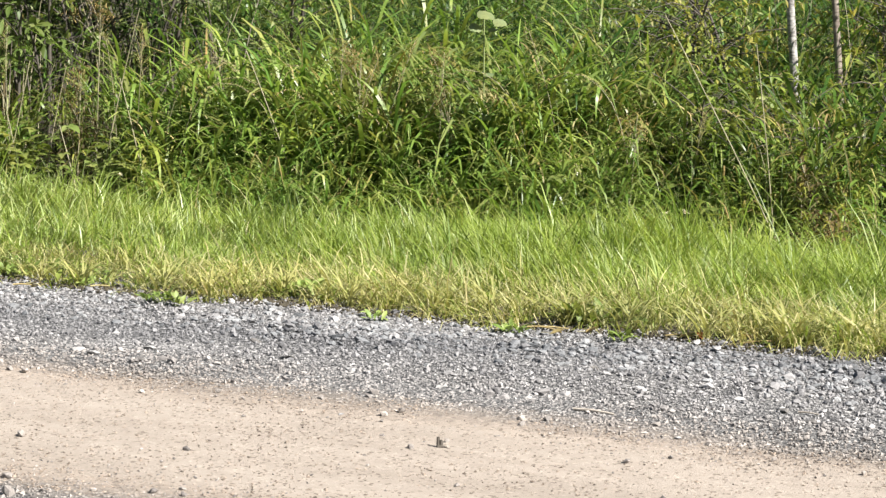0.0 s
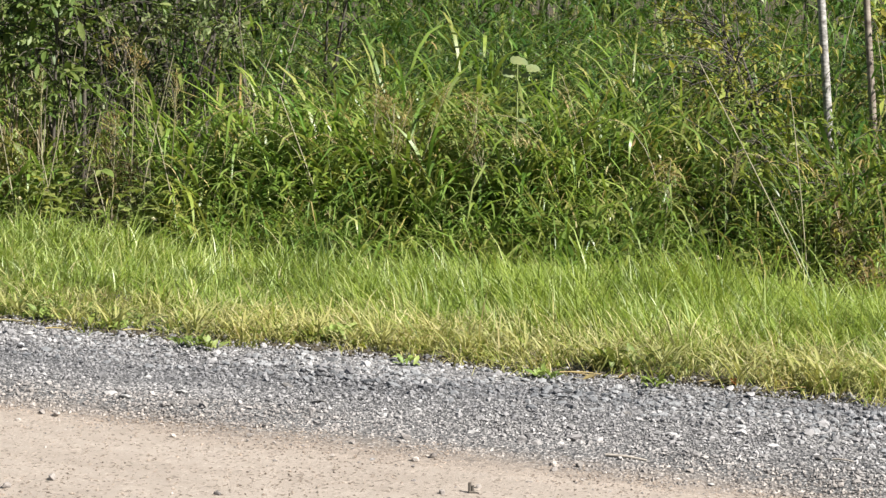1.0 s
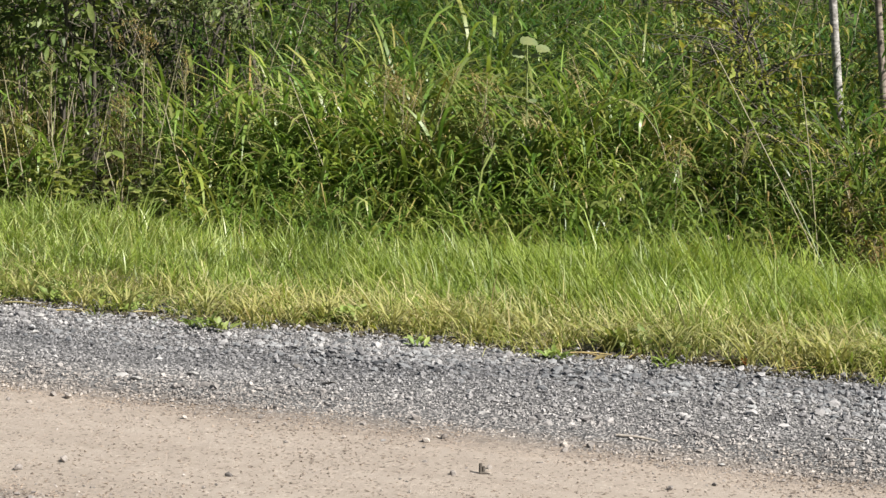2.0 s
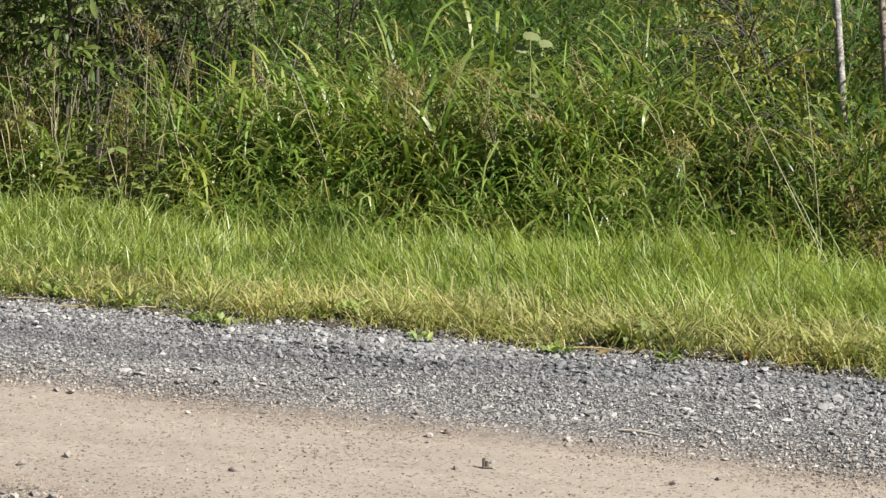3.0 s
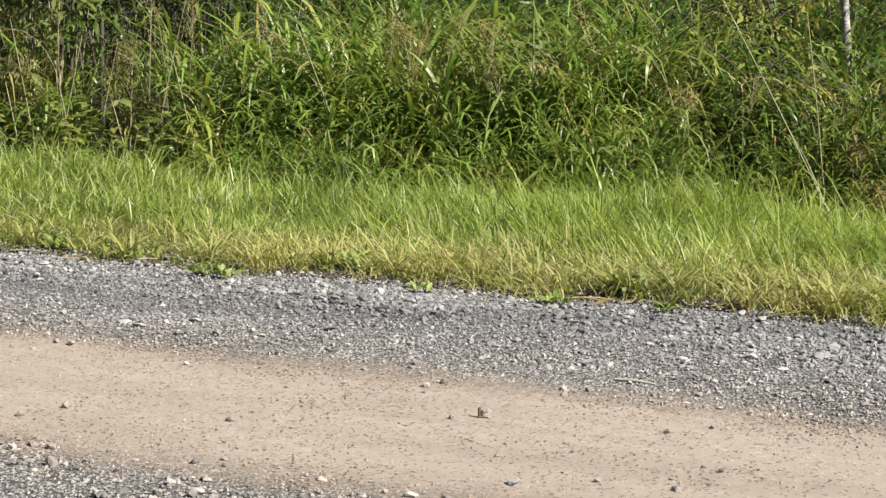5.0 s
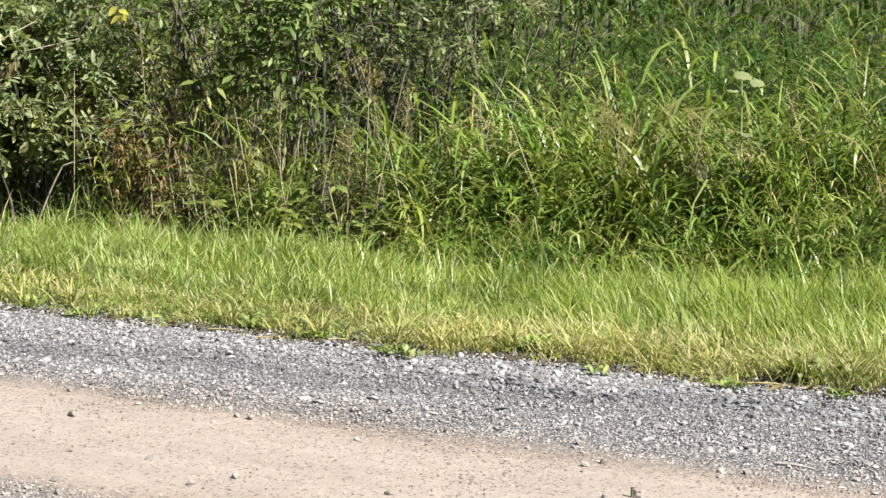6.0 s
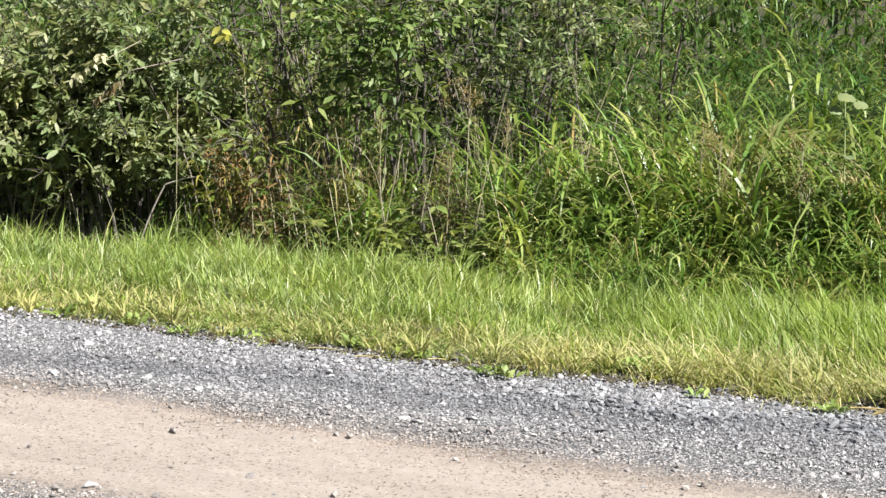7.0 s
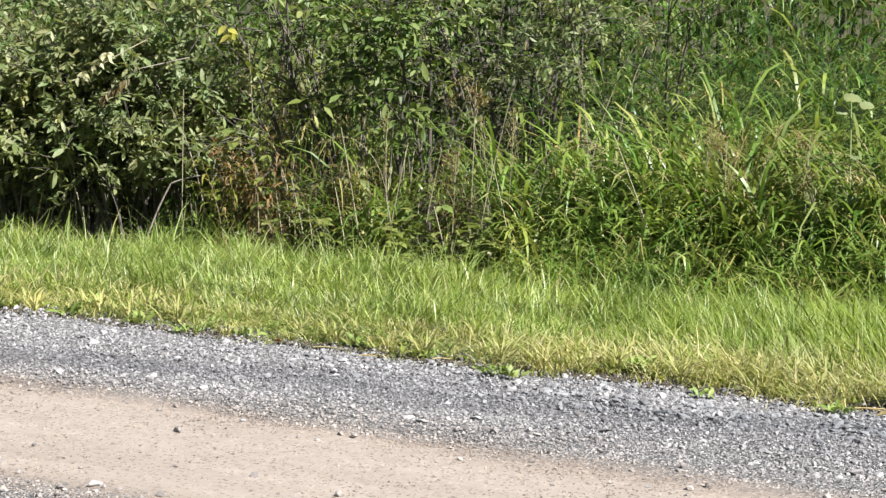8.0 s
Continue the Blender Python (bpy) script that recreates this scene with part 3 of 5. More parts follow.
# ---- tall grass and herbs ----
def culms(x, y, height, leaves, leaf_long, leaf_wide, yellow=0.15, fan=None, lax=0.0):
    """Tall grass: stems with arching leaves, as chunks for a mesh of [green, yellow, straw]."""
    n = len(x)
    base = np.stack([x, y, land(x, y) - 0.02], -1)
    phi = rng.uniform(0, 6.283, n) if fan is None else fan
    t0, t1 = np.abs(rng.normal(0.06, 0.1, n)), np.abs(rng.normal(0.35 if fan is None else 0.55, 0.3, n))
    out = [tubes(base, phi, height, np.full(n, 0.0028), np.full(n, 0.0012), t0, t1, 3, 3, 0)]
    for i in range(leaves):
        f = np.clip((i + rng.uniform(0, 1, n)) / leaves, 0.08, 0.97)
        pts = arc(base, phi, height, t0, t1, 9)
        j = f * 8
        lo = np.minimum(j.astype(int), 7)
        w = (j - lo)[:, None]
        foot = pts[np.arange(n), lo] * (1 - w) + pts[np.arange(n), lo + 1] * w
        lphi = rng.uniform(0, 6.283, n) if fan is None else phi + rng.normal(0, 0.9, n)
        a0 = (rng.uniform(0.25, 1.1, n) if fan is None else rng.uniform(0.25, 0.95, n)) + lax
        a1 = a0 + np.abs(rng.normal(1.75, 0.55, n))
        ln = leaf_long * rng.lognormal(0, 0.3, n)
        wd = np.minimum(leaf_wide * rng.lognormal(0, 0.3, n), 0.028)
        y_leaf = rng.uniform(0, 1, n) < yellow * (1.6 - f)
        wd = np.where(y_leaf, wd * 0.6, wd)
        for chosen, k in ((~y_leaf, 0), (y_leaf, 1)):
            if chosen.any():
                out.append(ribbons(foot[chosen], lphi[chosen], ln[chosen], wd[chosen], a0[chosen], a1[chosen], 5 if leaf_long > 0.29 else 3, k, belly=0.45))
    return out


SLOPE_Y, SLOPE_H = [9.4, 9.8, 10.2, 10.7, 11.2, 12.6], [0.28, 0.50, 0.72, 0.84, 0.90, 0.92]     # the growth gets taller away from the verge


def stand(n, x0, x1, y0, y1, h0, h1, leaves, leaf_long, leaf_wide, yellow, keep=None, lax=0.0):
    """Stems over a stretch of ground; where keep is given they grow in clumps that fan outwards."""
    if keep is not None:
        cx, cy = rng.uniform(x0, x1, n // 11), rng.uniform(y0, y1, n // 11)
        k = keep(cx, cy)
        cx, cy = cx[k], cy[k]
        own = rng.integers(0, len(cx), n * len(cx) // (n // 11))
        dx, dy = rng.normal(0, 0.085, len(own)), rng.normal(0, 0.085, len(own))
        swell = 1 + 0.22 * np.sin(1.9 * cx + 0.7 * cy) * np.sin(2.7 * cy - 1.3 * cx + 1) + 0.12 * np.sin(4.3 * cx)
        tall = (rng.uniform(h0 * 0.75, h1 * 1.08, len(cx)) * swell * np.interp(cy, SLOPE_Y, SLOPE_H))[own] * rng.uniform(0.75, 1.1, len(own))
        return culms(cx[own] + dx, cy[own] + dy, tall, leaves, leaf_long, leaf_wide, yellow, np.arctan2(dy, dx) + rng.normal(0, 0.5, len(own)))
    x, y = rng.uniform(x0, x1, n), rng.uniform(y0, y1, n)
    lane = (y > 12) & (np.abs(x + 6.55 + 0.48 * (y - 11.5)) < 0.62 + 0.25 * np.sin(5 * y)) & (rng.uniform(0, 1, n) < 0.8)
    x, y = x[~lane], y[~lane]
    return culms(x, y, rng.uniform(h0, h1, len(x)), leaves, leaf_long, leaf_wide, yellow, None, lax)


def open_ground(x, y):
    """Leaves out the hollow under the willow and thins the grass in clumps."""
    clump = np.sin(2.9 * x + 1.1 * y) * np.sin(3.7 * y - 0.8 * x) > np.where(y < 10.4, -0.2, -0.45)
    hollow = ((x < -6.75) & (y < 11.6)) | ((x < -6.5) & (y < 10.3))
    sparse = (x > -7.6) & (x < -5.25) & (y < 12.6) & (np.sin(13.0 * x + 7.0 * y) < 0.85)
    rim = y < 9.95 + 0.28 * np.sin(2.1 * x + 0.5) + 0.18 * np.sin(5.3 * x) + 0.35 * np.clip((x + 3.2) / 1.0, 0, 1)
    return clump & ~hollow & ~sparse & ~rim


def fringe(x, y):
    """Low clumps along the foot of the tall growth, with dark gaps between them."""
    return np.sin(3.1 * x + 0.8) + 0.8 * np.sin(7.7 * x + 2.0 * y) + 0.5 * np.sin(17.0 * x) > -0.8


front = stand(2100, -7.6, -2.6, 9.85, 10.9, 0.8, 1.15, 7, 0.48, 0.0225, 0.10, open_ground)
front += stand(2300, -9.0, -2.4, 10.7, 12.6, 0.8, 1.15, 7, 0.45, 0.0220, 0.07, open_ground)
front += stand(240, -5.4, -0.3, 9.6, 10.2, 0.30, 0.50, 6, 0.34, 0.0160, 0.15, None, 0.45)
front += stand(300, -5.2, -2.3, 9.75, 10.4, 0.42, 0.72, 7, 0.40, 0.0190, 0.08, None, 0.25)
front += stand(1950, -5.25, -2.2, 9.25, 9.9, 0.8, 1.4, 6, 0.25, 0.0135, 0.12, fringe)
front += stand(600, -2.4, 0.2, 9.3, 9.95, 0.7, 1.2, 6, 0.24, 0.012, 0.25, fringe)
front += stand(11, -7.2, -6.6, 9.72, 10.0, 0.95, 1.2, 6, 0.28, 0.0145, 0.35, None, 0.2)
front += stand(8, -7.45, -7.15, 9.5, 9.7, 0.4, 0.6, 6, 0.24, 0.014, 0.15, None, 0.1)
front += stand(200, -10.5, -7.0, 9.7, 11.4, 0.3, 0.75, 4, 0.26, 0.009, 0.4)
tagged(new("tall_grass", mesh_of("tall_grass", front, [REED, REED_YELLOW, STRAW])), "lush tall green grass with arching broad blades on the bank", "tall grass", kind="stuff")
dead = stand(60, -7.3, -6.3, 9.75, 10.6, 0.45, 1.0, 6, 0.2, 0.010, 0.3, None, 0.5)
dead += stand(30, -6.3, -5.2, 9.9, 10.7, 0.45, 0.95, 6, 0.2, 0.009, 0.3, None, 0.5)
dead += stand(420, -11.2, -7.4, 10.6, 12.2, 0.9, 1.7, 6, 0.26, 0.011, 0.45, None, 0.2)
tagged(new("withered_undergrowth", mesh_of("withered_undergrowth", dead, [BROWN, REED_YELLOW, STRAW])), "withered brown stems and leaves below the willows", "undergrowth", kind="stuff")
mixed = stand(1300, -2.8, 0.3, 9.9, 12.6, 0.7, 1.1, 7, 0.34, 0.0165, 0.30, open_ground)
mixed += stand(330, -5.0, 0.2, 9.7, 11.6, 0.85, 1.1, 6, 0.26, 0.013, 0.75, lambda x, y: open_ground(x, y) & (np.sin(2.3 * x + 4.0 * y) > 0.2))
tagged(new("mixed_grass", mesh_of("mixed_grass", mixed, [REED_DEEP, REED_YELLOW, STRAW])), "grass with yellowed blades among the herbs, shade put into its darker green", "tall grass", kind="stuff")
back = stand(2000, -13.0, -2.2, 12.4, 16.5, 0.75, 1.20, 6, 0.36, 0.0235, 0.07, None, 0.35)
back += stand(700, -2.6, 0.6, 12.3, 16.5, 0.75, 1.15, 6, 0.33, 0.0225, 0.16, None, 0.3)
back += stand(1500, -18.0, 0.0, 16.0, 21.0, 1.2, 1.75, 6, 0.36, 0.027, 0.07, None, 0.4)
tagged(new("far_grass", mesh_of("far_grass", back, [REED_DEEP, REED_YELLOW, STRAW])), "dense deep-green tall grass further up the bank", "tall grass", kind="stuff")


def thicket():
    """The dark edge of the wood behind the grass: stems and a deep, uneven mass of leaves."""
    n = 10000
    x, y = rng.uniform(-24, 2, n), rng.uniform(21.5, 24.5, n)
    top = 2.6 + 0.7 * np.sin(0.9 * x) + 0.4 * np.sin(2.3 * x + 1)
    z = land(x, y) + 0.2 + top * rng.uniform(0, 1, n) ** 0.9
    way, up = rng.normal(0, 1, (n, 3)), rng.normal(0, 0.5, (n, 3)) + (0, 0, 1)
    size = rng.uniform(0.16, 0.28, n)
    k = 130
    sx, sy = rng.uniform(-24, 2, k), rng.uniform(21.8, 24.2, k)
    stems = tubes(np.stack([sx, sy, land(sx, sy) - 0.05], -1), rng.uniform(0, 6.28, k), rng.uniform(1.8, 2.8, k), np.full(k, 0.03), np.full(k, 0.01), np.full(k, 0.05), rng.uniform(0.1, 0.5, k), 4, 5, 1)
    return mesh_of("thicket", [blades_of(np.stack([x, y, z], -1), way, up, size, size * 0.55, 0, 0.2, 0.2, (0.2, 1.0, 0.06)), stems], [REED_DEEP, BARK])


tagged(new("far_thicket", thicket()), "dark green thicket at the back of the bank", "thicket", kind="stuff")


# ---- herbs between the grass ----
def herb_stand(x, y, height, leaves, leaf_long, leaf_wide, slot=0):
    """Leafy stems, narrow leaves set all round: chunks for a mesh of [stem, leaf, pale leaf]."""
    n = len(x)
    base = np.stack([x, y, land(x, y) - 0.02], -1)
    phi, t0, t1 = rng.uniform(0, 6.283, n), np.abs(rng.normal(0.05, 0.08, n)), np.abs(rng.normal(0.3, 0.25, n))
    out = [tubes(base, phi, height, np.full(n, 0.003), np.full(n, 0.0014), t0, t1, 3, 3, 0)]
    pts = arc(base, phi, height, t0, t1, 9)
    for i in range(leaves):
        f = np.clip(0.12 + 0.88 * (i + rng.uniform(0, 1, n)) / leaves, 0, 0.99) * 8
        lo = np.minimum(f.astype(int), 7)
        w = (f - lo)[:, None]
        foot = pts[np.arange(n), lo] * (1 - w) + pts[np.arange(n), lo + 1] * w
        a, rise = i * 2.4 + rng.normal(0, 0.4, n), rng.normal(0.25, 0.35, n)
        way = np.stack([np.cos(a) * np.cos(rise), np.sin(a) * np.cos(rise), np.sin(rise)], -1)
        up = np.tile([0.0, 0.0, 1.0], (n, 1)) + rng.normal(0, 0.25, (n, 3))
        size = rng.lognormal(0, 0.25, n) * (1.1 - 0.06 * f)
        out.append(blades_of(foot, way, up, leaf_long * size, leaf_wide * size, 1 if i % 4 else 2, shape=(0.15, 1.0, 0.75, 0.05)))
    return out


def herb_places(n, x0, x1, y0, y1, keep):
    x, y = rng.uniform(x0, x1, n), rng.uniform(y0, y1, n)
    k = keep(x, y)
    return x[k], y[k]


hx, hy = herb_places(70, -8.0, -2.0, 9.75, 11.0, open_ground)
herbs = herb_stand(hx, hy, rng.uniform(0.7, 1.0, len(hx)) * np.interp(hy, SLOPE_Y, SLOPE_H), 16, 0.085, 0.022)
hx, hy = herb_places(380, -2.9, 0.3, 9.75, 12.2, open_ground)
herbs += herb_stand(hx, hy, rng.uniform(0.75, 1.1, len(hx)) * np.interp(hy, SLOPE_Y, SLOPE_H), 18, 0.105, 0.030)
hx, hy = herb_places(330, -8.0, 0.3, 9.45, 10.25, lambda x, y: rng.uniform(0, 1, len(x)) < np.where((x > -7.4) & (x < -5.4), 0.15, 0.75))
herbs += herb_stand(hx, hy, rng.uniform(0.15, 0.36, len(hx)) + 0.35 * np.clip(hy - 9.6, 0, 1), 9, 0.085, 0.042)
hx, hy = herb_places(230, -3.4, -0.2, 9.75, 10.7, lambda x, y: np.sin(3.1 * x + 1) > -0.6)
herbs += herb_stand(hx, hy, rng.uniform(0.25, 0.5, len(hx)), 12, 0.095, 0.036)
hx, hy = herb_places(420, -12.0, -7.0, 10.3, 12.2, lambda x, y: x < 0)
herbs += herb_stand(hx, hy, rng.uniform(0.3, 0.8, len(hx)), 12, 0.10, 0.04)
hx, hy = herb_places(120, -10.6, -7.0, 9.2, 10.4, lambda x, y: rng.uniform(0, 1, len(x)) < 0.8)
herbs += herb_stand(hx, hy, rng.uniform(0.12, 0.35, len(hx)), 8, 0.06, 0.035)
tagged(new("meadow_herbs", mesh_of("meadow_herbs", herbs, [STEM, HERB, RASPBERRY])), "mixed leafy green herbs growing through the tall grass", "herbs", kind="stuff")


mx = rng.uniform(-5.6, -2.3, 650)
my = verge_edge(mx) + np.abs(rng.normal(0.03, 0.16, 650))
mat_weeds = herb_stand(mx, my, rng.uniform(0.02, 0.06, 650), 6, 0.030, 0.013)
mx = rng.uniform(-2.3, -0.2, 60)
mat_weeds += herb_stand(mx, verge_edge(mx) + np.abs(rng.normal(0.0, 0.10, 60)), rng.uniform(0.02, 0.05, 60), 6, 0.028, 0.012)
tagged(new("mat_of_weeds", mesh_of("mat_of_weeds", mat_weeds, [STEM, WEED, RASPBERRY])), "low olive-green mat of small weeds where the grass meets the gravel", "weeds", kind="stuff")


# ---- plants with parts of their own ----
def lone(name, chunk, mat):
    return mesh_of(name, [chunk], [mat])


def folded_blade(length, width, t0, t1, mat):
    """A long grass leaf with a groove down its middle, growing from the origin towards +x."""
    mid = arc(P(0, 0, 0), one(0), one(length), one(t0), one(t1), 7)[0]
    s = np.linspace(0, 1, 7)
    w = np.clip(np.where(s < 0.3, 0.6 + 1.33 * s, 1 - (np.maximum(s - 0.3, 0) / 0.7) ** 1.8), 0.03, 1) * width / 2
    side, lift = np.array([0, 1.0, 0]), np.array([0, 0, 1.0])
    v = np.stack([mid - side * w[:, None] + lift * w[:, None] * 0.35, mid, mid + side * w[:, None] + lift * w[:, None] * 0.35], 1).reshape(-1, 3)
    return lone("leaf", (v, strip_tris(1, 7, 3), 0), mat)


r = random.Random(3)
REED_LEAVES = [folded_blade(r.uniform(0.30, 0.55), r.uniform(0.013, 0.022), r.uniform(0.15, 0.5), r.uniform(1.3, 2.5), REED) for _ in range(8)]
YELLOW_LEAVES = [folded_blade(r.uniform(0.25, 0.4), r.uniform(0.012, 0.018), r.uniform(0.4, 0.8), r.uniform(1.8, 2.7), REED_YELLOW) for _ in range(3)]
REED_STEMS = [lone("stem", tubes(P(0, 0, 0), one(0), one(r.uniform(0.8, 1.1)), one(0.0045), one(0.002), one(0.03), one(r.uniform(0.1, 0.4)), 5, 5), STEM) for _ in range(3)]


def reed_tuft(stems):
    tuft = thing("reed_grass", "tuft of tall green reed grass with drooping blades", "grass", "reed grass tufts")
    for _ in range(stems):
        px, py, lean = r.gauss(0, 0.05), r.gauss(0, 0.05), r.uniform(0, 360)
        tall = r.uniform(0.75, 1.05)
        part("stem", r.choice(REED_STEMS), tuft, "", pose(px, py, -0.02, 0, 0, lean))
        for k in range(5):
            part("leaf", r.choice(REED_LEAVES) if r.random() < 0.85 else r.choice(YELLOW_LEAVES), tuft, "",
                 pose(px, py, 0.06 + tall * (k + r.random()) / 5.6, 0, 0, r.uniform(0, 360)))
    return tuft


tufts = [reed_tuft(k) for k in (4, 5, 4)]
spots = [(-4.95, 9.95), (-4.6, 9.8), (-4.3, 10.0), (-4.05, 9.85), (-3.85, 10.05), (-3.6, 9.9), (-3.4, 9.75), (-3.15, 10.0), (-2.95, 9.9), (-5.3, 10.1),
         (-5.6, 9.95), (-6.4, 9.9), (-6.7, 10.2), (-7.0, 10.0), (-2.6, 10.1), (-2.3, 9.9), (-2.05, 10.15), (-1.75, 10.0), (-1.45, 10.2), (-1.1, 10.05),
         (-0.8, 9.9), (-0.5, 10.2), (-4.75, 10.5), (-4.2, 10.6), (-3.7, 10.5), (-3.2, 10.6), (-2.7, 10.7), (-5.2, 10.6), (-5.9, 10.4), (-4.45, 11.1), (-3.6, 11.2), (-3.0, 11.3)]
spots += [(r.uniform(-5.2, -1.3), r.uniform(9.5, 9.95)) for _ in range(56)] + [(r.uniform(-7.1, -1.6), r.uniform(10.2, 11.9)) for _ in range(24)]
for i, (px, py) in enumerate(spots):
    py += 0.35
    m = pose(px, py, float(land(px, py)), 0, 0, r.uniform(0, 360)) @ Matrix.Scale(r.uniform(0.85, 1.1) * float(np.interp(py, SLOPE_Y, SLOPE_H)) * 0.95, 4)
    if i < 3:
        tufts[i].matrix_basis = m
    else:
        copy_thing(tufts[i % 3], m)


def leaf_mesh(name, length, width, mat, shape=(0.10, 0.85, 1.0, 0.62, 0.04), droop=0.25, fold=0.25):
    """A broad leaf from the origin towards +x."""
    return lone(name, blades_of(P(0, 0, 0), P(1, 0, 0), P(0, 0, 1), one(length), one(width), 0, fold, droop, shape), mat)


def trefoil(size, mat):
    """Three toothed leaflets on a short stalk, towards +x."""
    stalk = np.array([size * 0.7, 0, size * 0.15])
    ways = np.array([(1, 0, 0.1), (0.25, 0.9, 0.05), (0.25, -0.9, 0.05)], float)
    v, t, _ = blades_of(np.tile(stalk, (3, 1)), ways, np.tile([0, 0, 1.0], (3, 1)), np.array([1.1, 0.8, 0.8]) * size, np.array([0.75, 0.55, 0.55]) * size, 0, 0.2, 0.3,
                        (0.25, 0.9, 1.0, 0.85, 0.5, 0.04))
    thin = tubes(P(0, 0, 0), one(0), one(size * 0.73), one(0.0015), one(0.001), one(1.2), one(1.4), 2, 3, 0)
    return mesh_of("leaf", [(v, t, 0), thin], [mat])


TREFOILS = [trefoil(s, RASPBERRY) for s in (0.06, 0.075, 0.09)]


def raspberry(canes):
    bush = thing("raspberry_plant", "low raspberry plant with pale green three-part leaves", "plant", "raspberry plants")
    for _ in range(canes):
        a, t1, tall = r.uniform(0, 360), r.uniform(0.3, 1.1), r.uniform(0.45, 0.8)
        cane = part("stem", lone("stem", tubes(P(0, 0, 0), one(0), one(tall), one(0.004), one(0.0018), one(0.1), one(t1), 5, 5), STEM), bush, "", pose(r.gauss(0, 0.06), r.gauss(0, 0.06), -0.02, 0, 0, a))
        pts = arc(P(0, 0, 0), one(0), one(tall), one(0.1), one(t1), 9)[0]
        for k in range(6):
            p = pts[3 + k]if k < 6 else pts[8]
            part("leaf", r.choice(TREFOILS), cane, "", pose(*p, r.gauss(0, 15), r.uniform(-25, 20), k * 137 + r.uniform(-30, 30)))
    return bush


bushes = [raspberry(3), raspberry(4)]
spots = [(-6.15, 9.3), (-5.85, 9.35), (-5.55, 9.3), (-5.3, 9.35), (-6.4, 9.4), (-5.0, 9.45), (-6.0, 9.5), (-6.3, 9.2), (-6.0, 9.2), (-5.7, 9.2), (-5.42, 9.22), (-5.15, 9.3), (-6.6, 9.35), (-2.65, 9.3), (-2.4, 9.35), (-2.2, 9.25), (-1.0, 9.4), (-0.75, 9.45),
         (-2.9, 9.45), (-4.3, 9.5), (-3.55, 9.45), (-1.5, 9.35)]
for i, (px, py) in enumerate(spots):
    py += 0.3
    m = pose(px, py, float(land(px, py)), 0, 0, r.uniform(0, 360)) @ Matrix.Scale(r.uniform(0.8, 1.1) if px < -4.2 else r.uniform(0.62, 0.9), 4)
    if i < 2:
        bushes[i].matrix_basis = m
    else:
        copy_thing(bushes[i % 2], m)

LANCES = [leaf_mesh("leaf", s, s * 0.2, HERB, (0.15, 0.9, 1.0, 0.7, 0.04), 0.35) for s in (0.09, 0.12, 0.15)]


def willowherb():
    plant = thing("willowherb", "upright willowherb with narrow green leaves", "plant", "willowherbs")
    tall = r.uniform(0.75, 1.0)
    bend = r.uniform(0.1, 0.35)
    part("stem", lone("stem", tubes(P(0, 0, 0), one(0), one(tall), one(0.004), one(0.0015), one(0.02), one(bend), 6, 5), STEM), plant)
    pts = arc(P(0, 0, 0), one(0), one(tall), one(0.02), one(bend), 31)[0]
    for k in range(24):
        part("leaf", LANCES[2 if k < 8 else 1 if k < 17 else 0], plant, "", pose(*pts[6 + k], 0, r.uniform(-40, 5), k * 137))
    return plant


herbs_upright = [willowherb(), willowherb()]
spots = [(-1.62, 9.7), (-1.42, 9.75), (-1.95, 9.7), (-1.2, 9.8), (-2.15, 9.9), (-0.8, 9.7), (-1.75, 9.95), (-2.5, 9.95), (-5.7, 10.0), (-4.0, 9.7)]
for i, (px, py) in enumerate(spots):
    m = pose(px, py, float(land(px, py)), r.gauss(0, 5), r.gauss(0, 5), r.uniform(0, 360))
    if i < 2:
        herbs_upright[i].matrix_basis = m
    else:
        copy_thing(herbs_upright[i % 2], m)


def between(a, b, r0, r1, sag, mat, name="stem", sides=5):
    """A thin round stalk from a to b, bowed a little."""
    a, b = np.array(a, float), np.array(b, float)
    s = np.linspace(0, 1, 7)[:, None]
    mid = a + (b - a) * s + np.array([0, 0, 1.0]) * sag * np.sin(s * math.pi)
    along = (b - a) / np.linalg.norm(b - a)
    u = np.cross(along, (0.3, 1, 0.2))
    u /= np.linalg.norm(u)
    w = np.cross(along, u)
    ang = np.arange(sides) * 2 * math.pi / sides
    rad = (r0 + (r1 - r0) * s)[:, None]
    v = mid[:, None] + rad * (np.cos(ang)[None, :, None] * u + np.sin(ang)[None, :, None] * w)
    return lone(name, (v.reshape(-1, 3), strip_tris(1, 7, sides, True), 0), mat)


# dry stalks: foot x, y, tip x, y, z, bow
TALL_STALKS = ((-7.45, 9.5, -7.44, 9.5, 0.76, 0.0), (-8.38, 9.55, -8.53, 9.6, 0.97, 0.0), (-7.2, 9.7, -7.17, 9.75, 0.25, 0.02), (-6.72, 9.7, -6.87, 9.75, 0.15, 0.02),
          (-5.4, 9.75, -5.1, 9.75, 0.82, 0.04), (-6.1, 9.7, -6.35, 9.75, 0.55, 0.0), (-6.15, 9.6, -6.4, 9.75, 0.2, 0.0), (-5.75, 9.7, -5.59, 9.75, 0.45, 0.02),
          (-3.9, 9.7, -4.4, 9.75, 0.6, 0.02), (-1.05, 9.6, -1.92, 9.8, 0.92, 0.0), (-1.2, 9.7, -1.4, 9.75, 0.79, 0.03),
          (-5.3, 9.5, -5.55, 9.6, 0.1, 0.0))
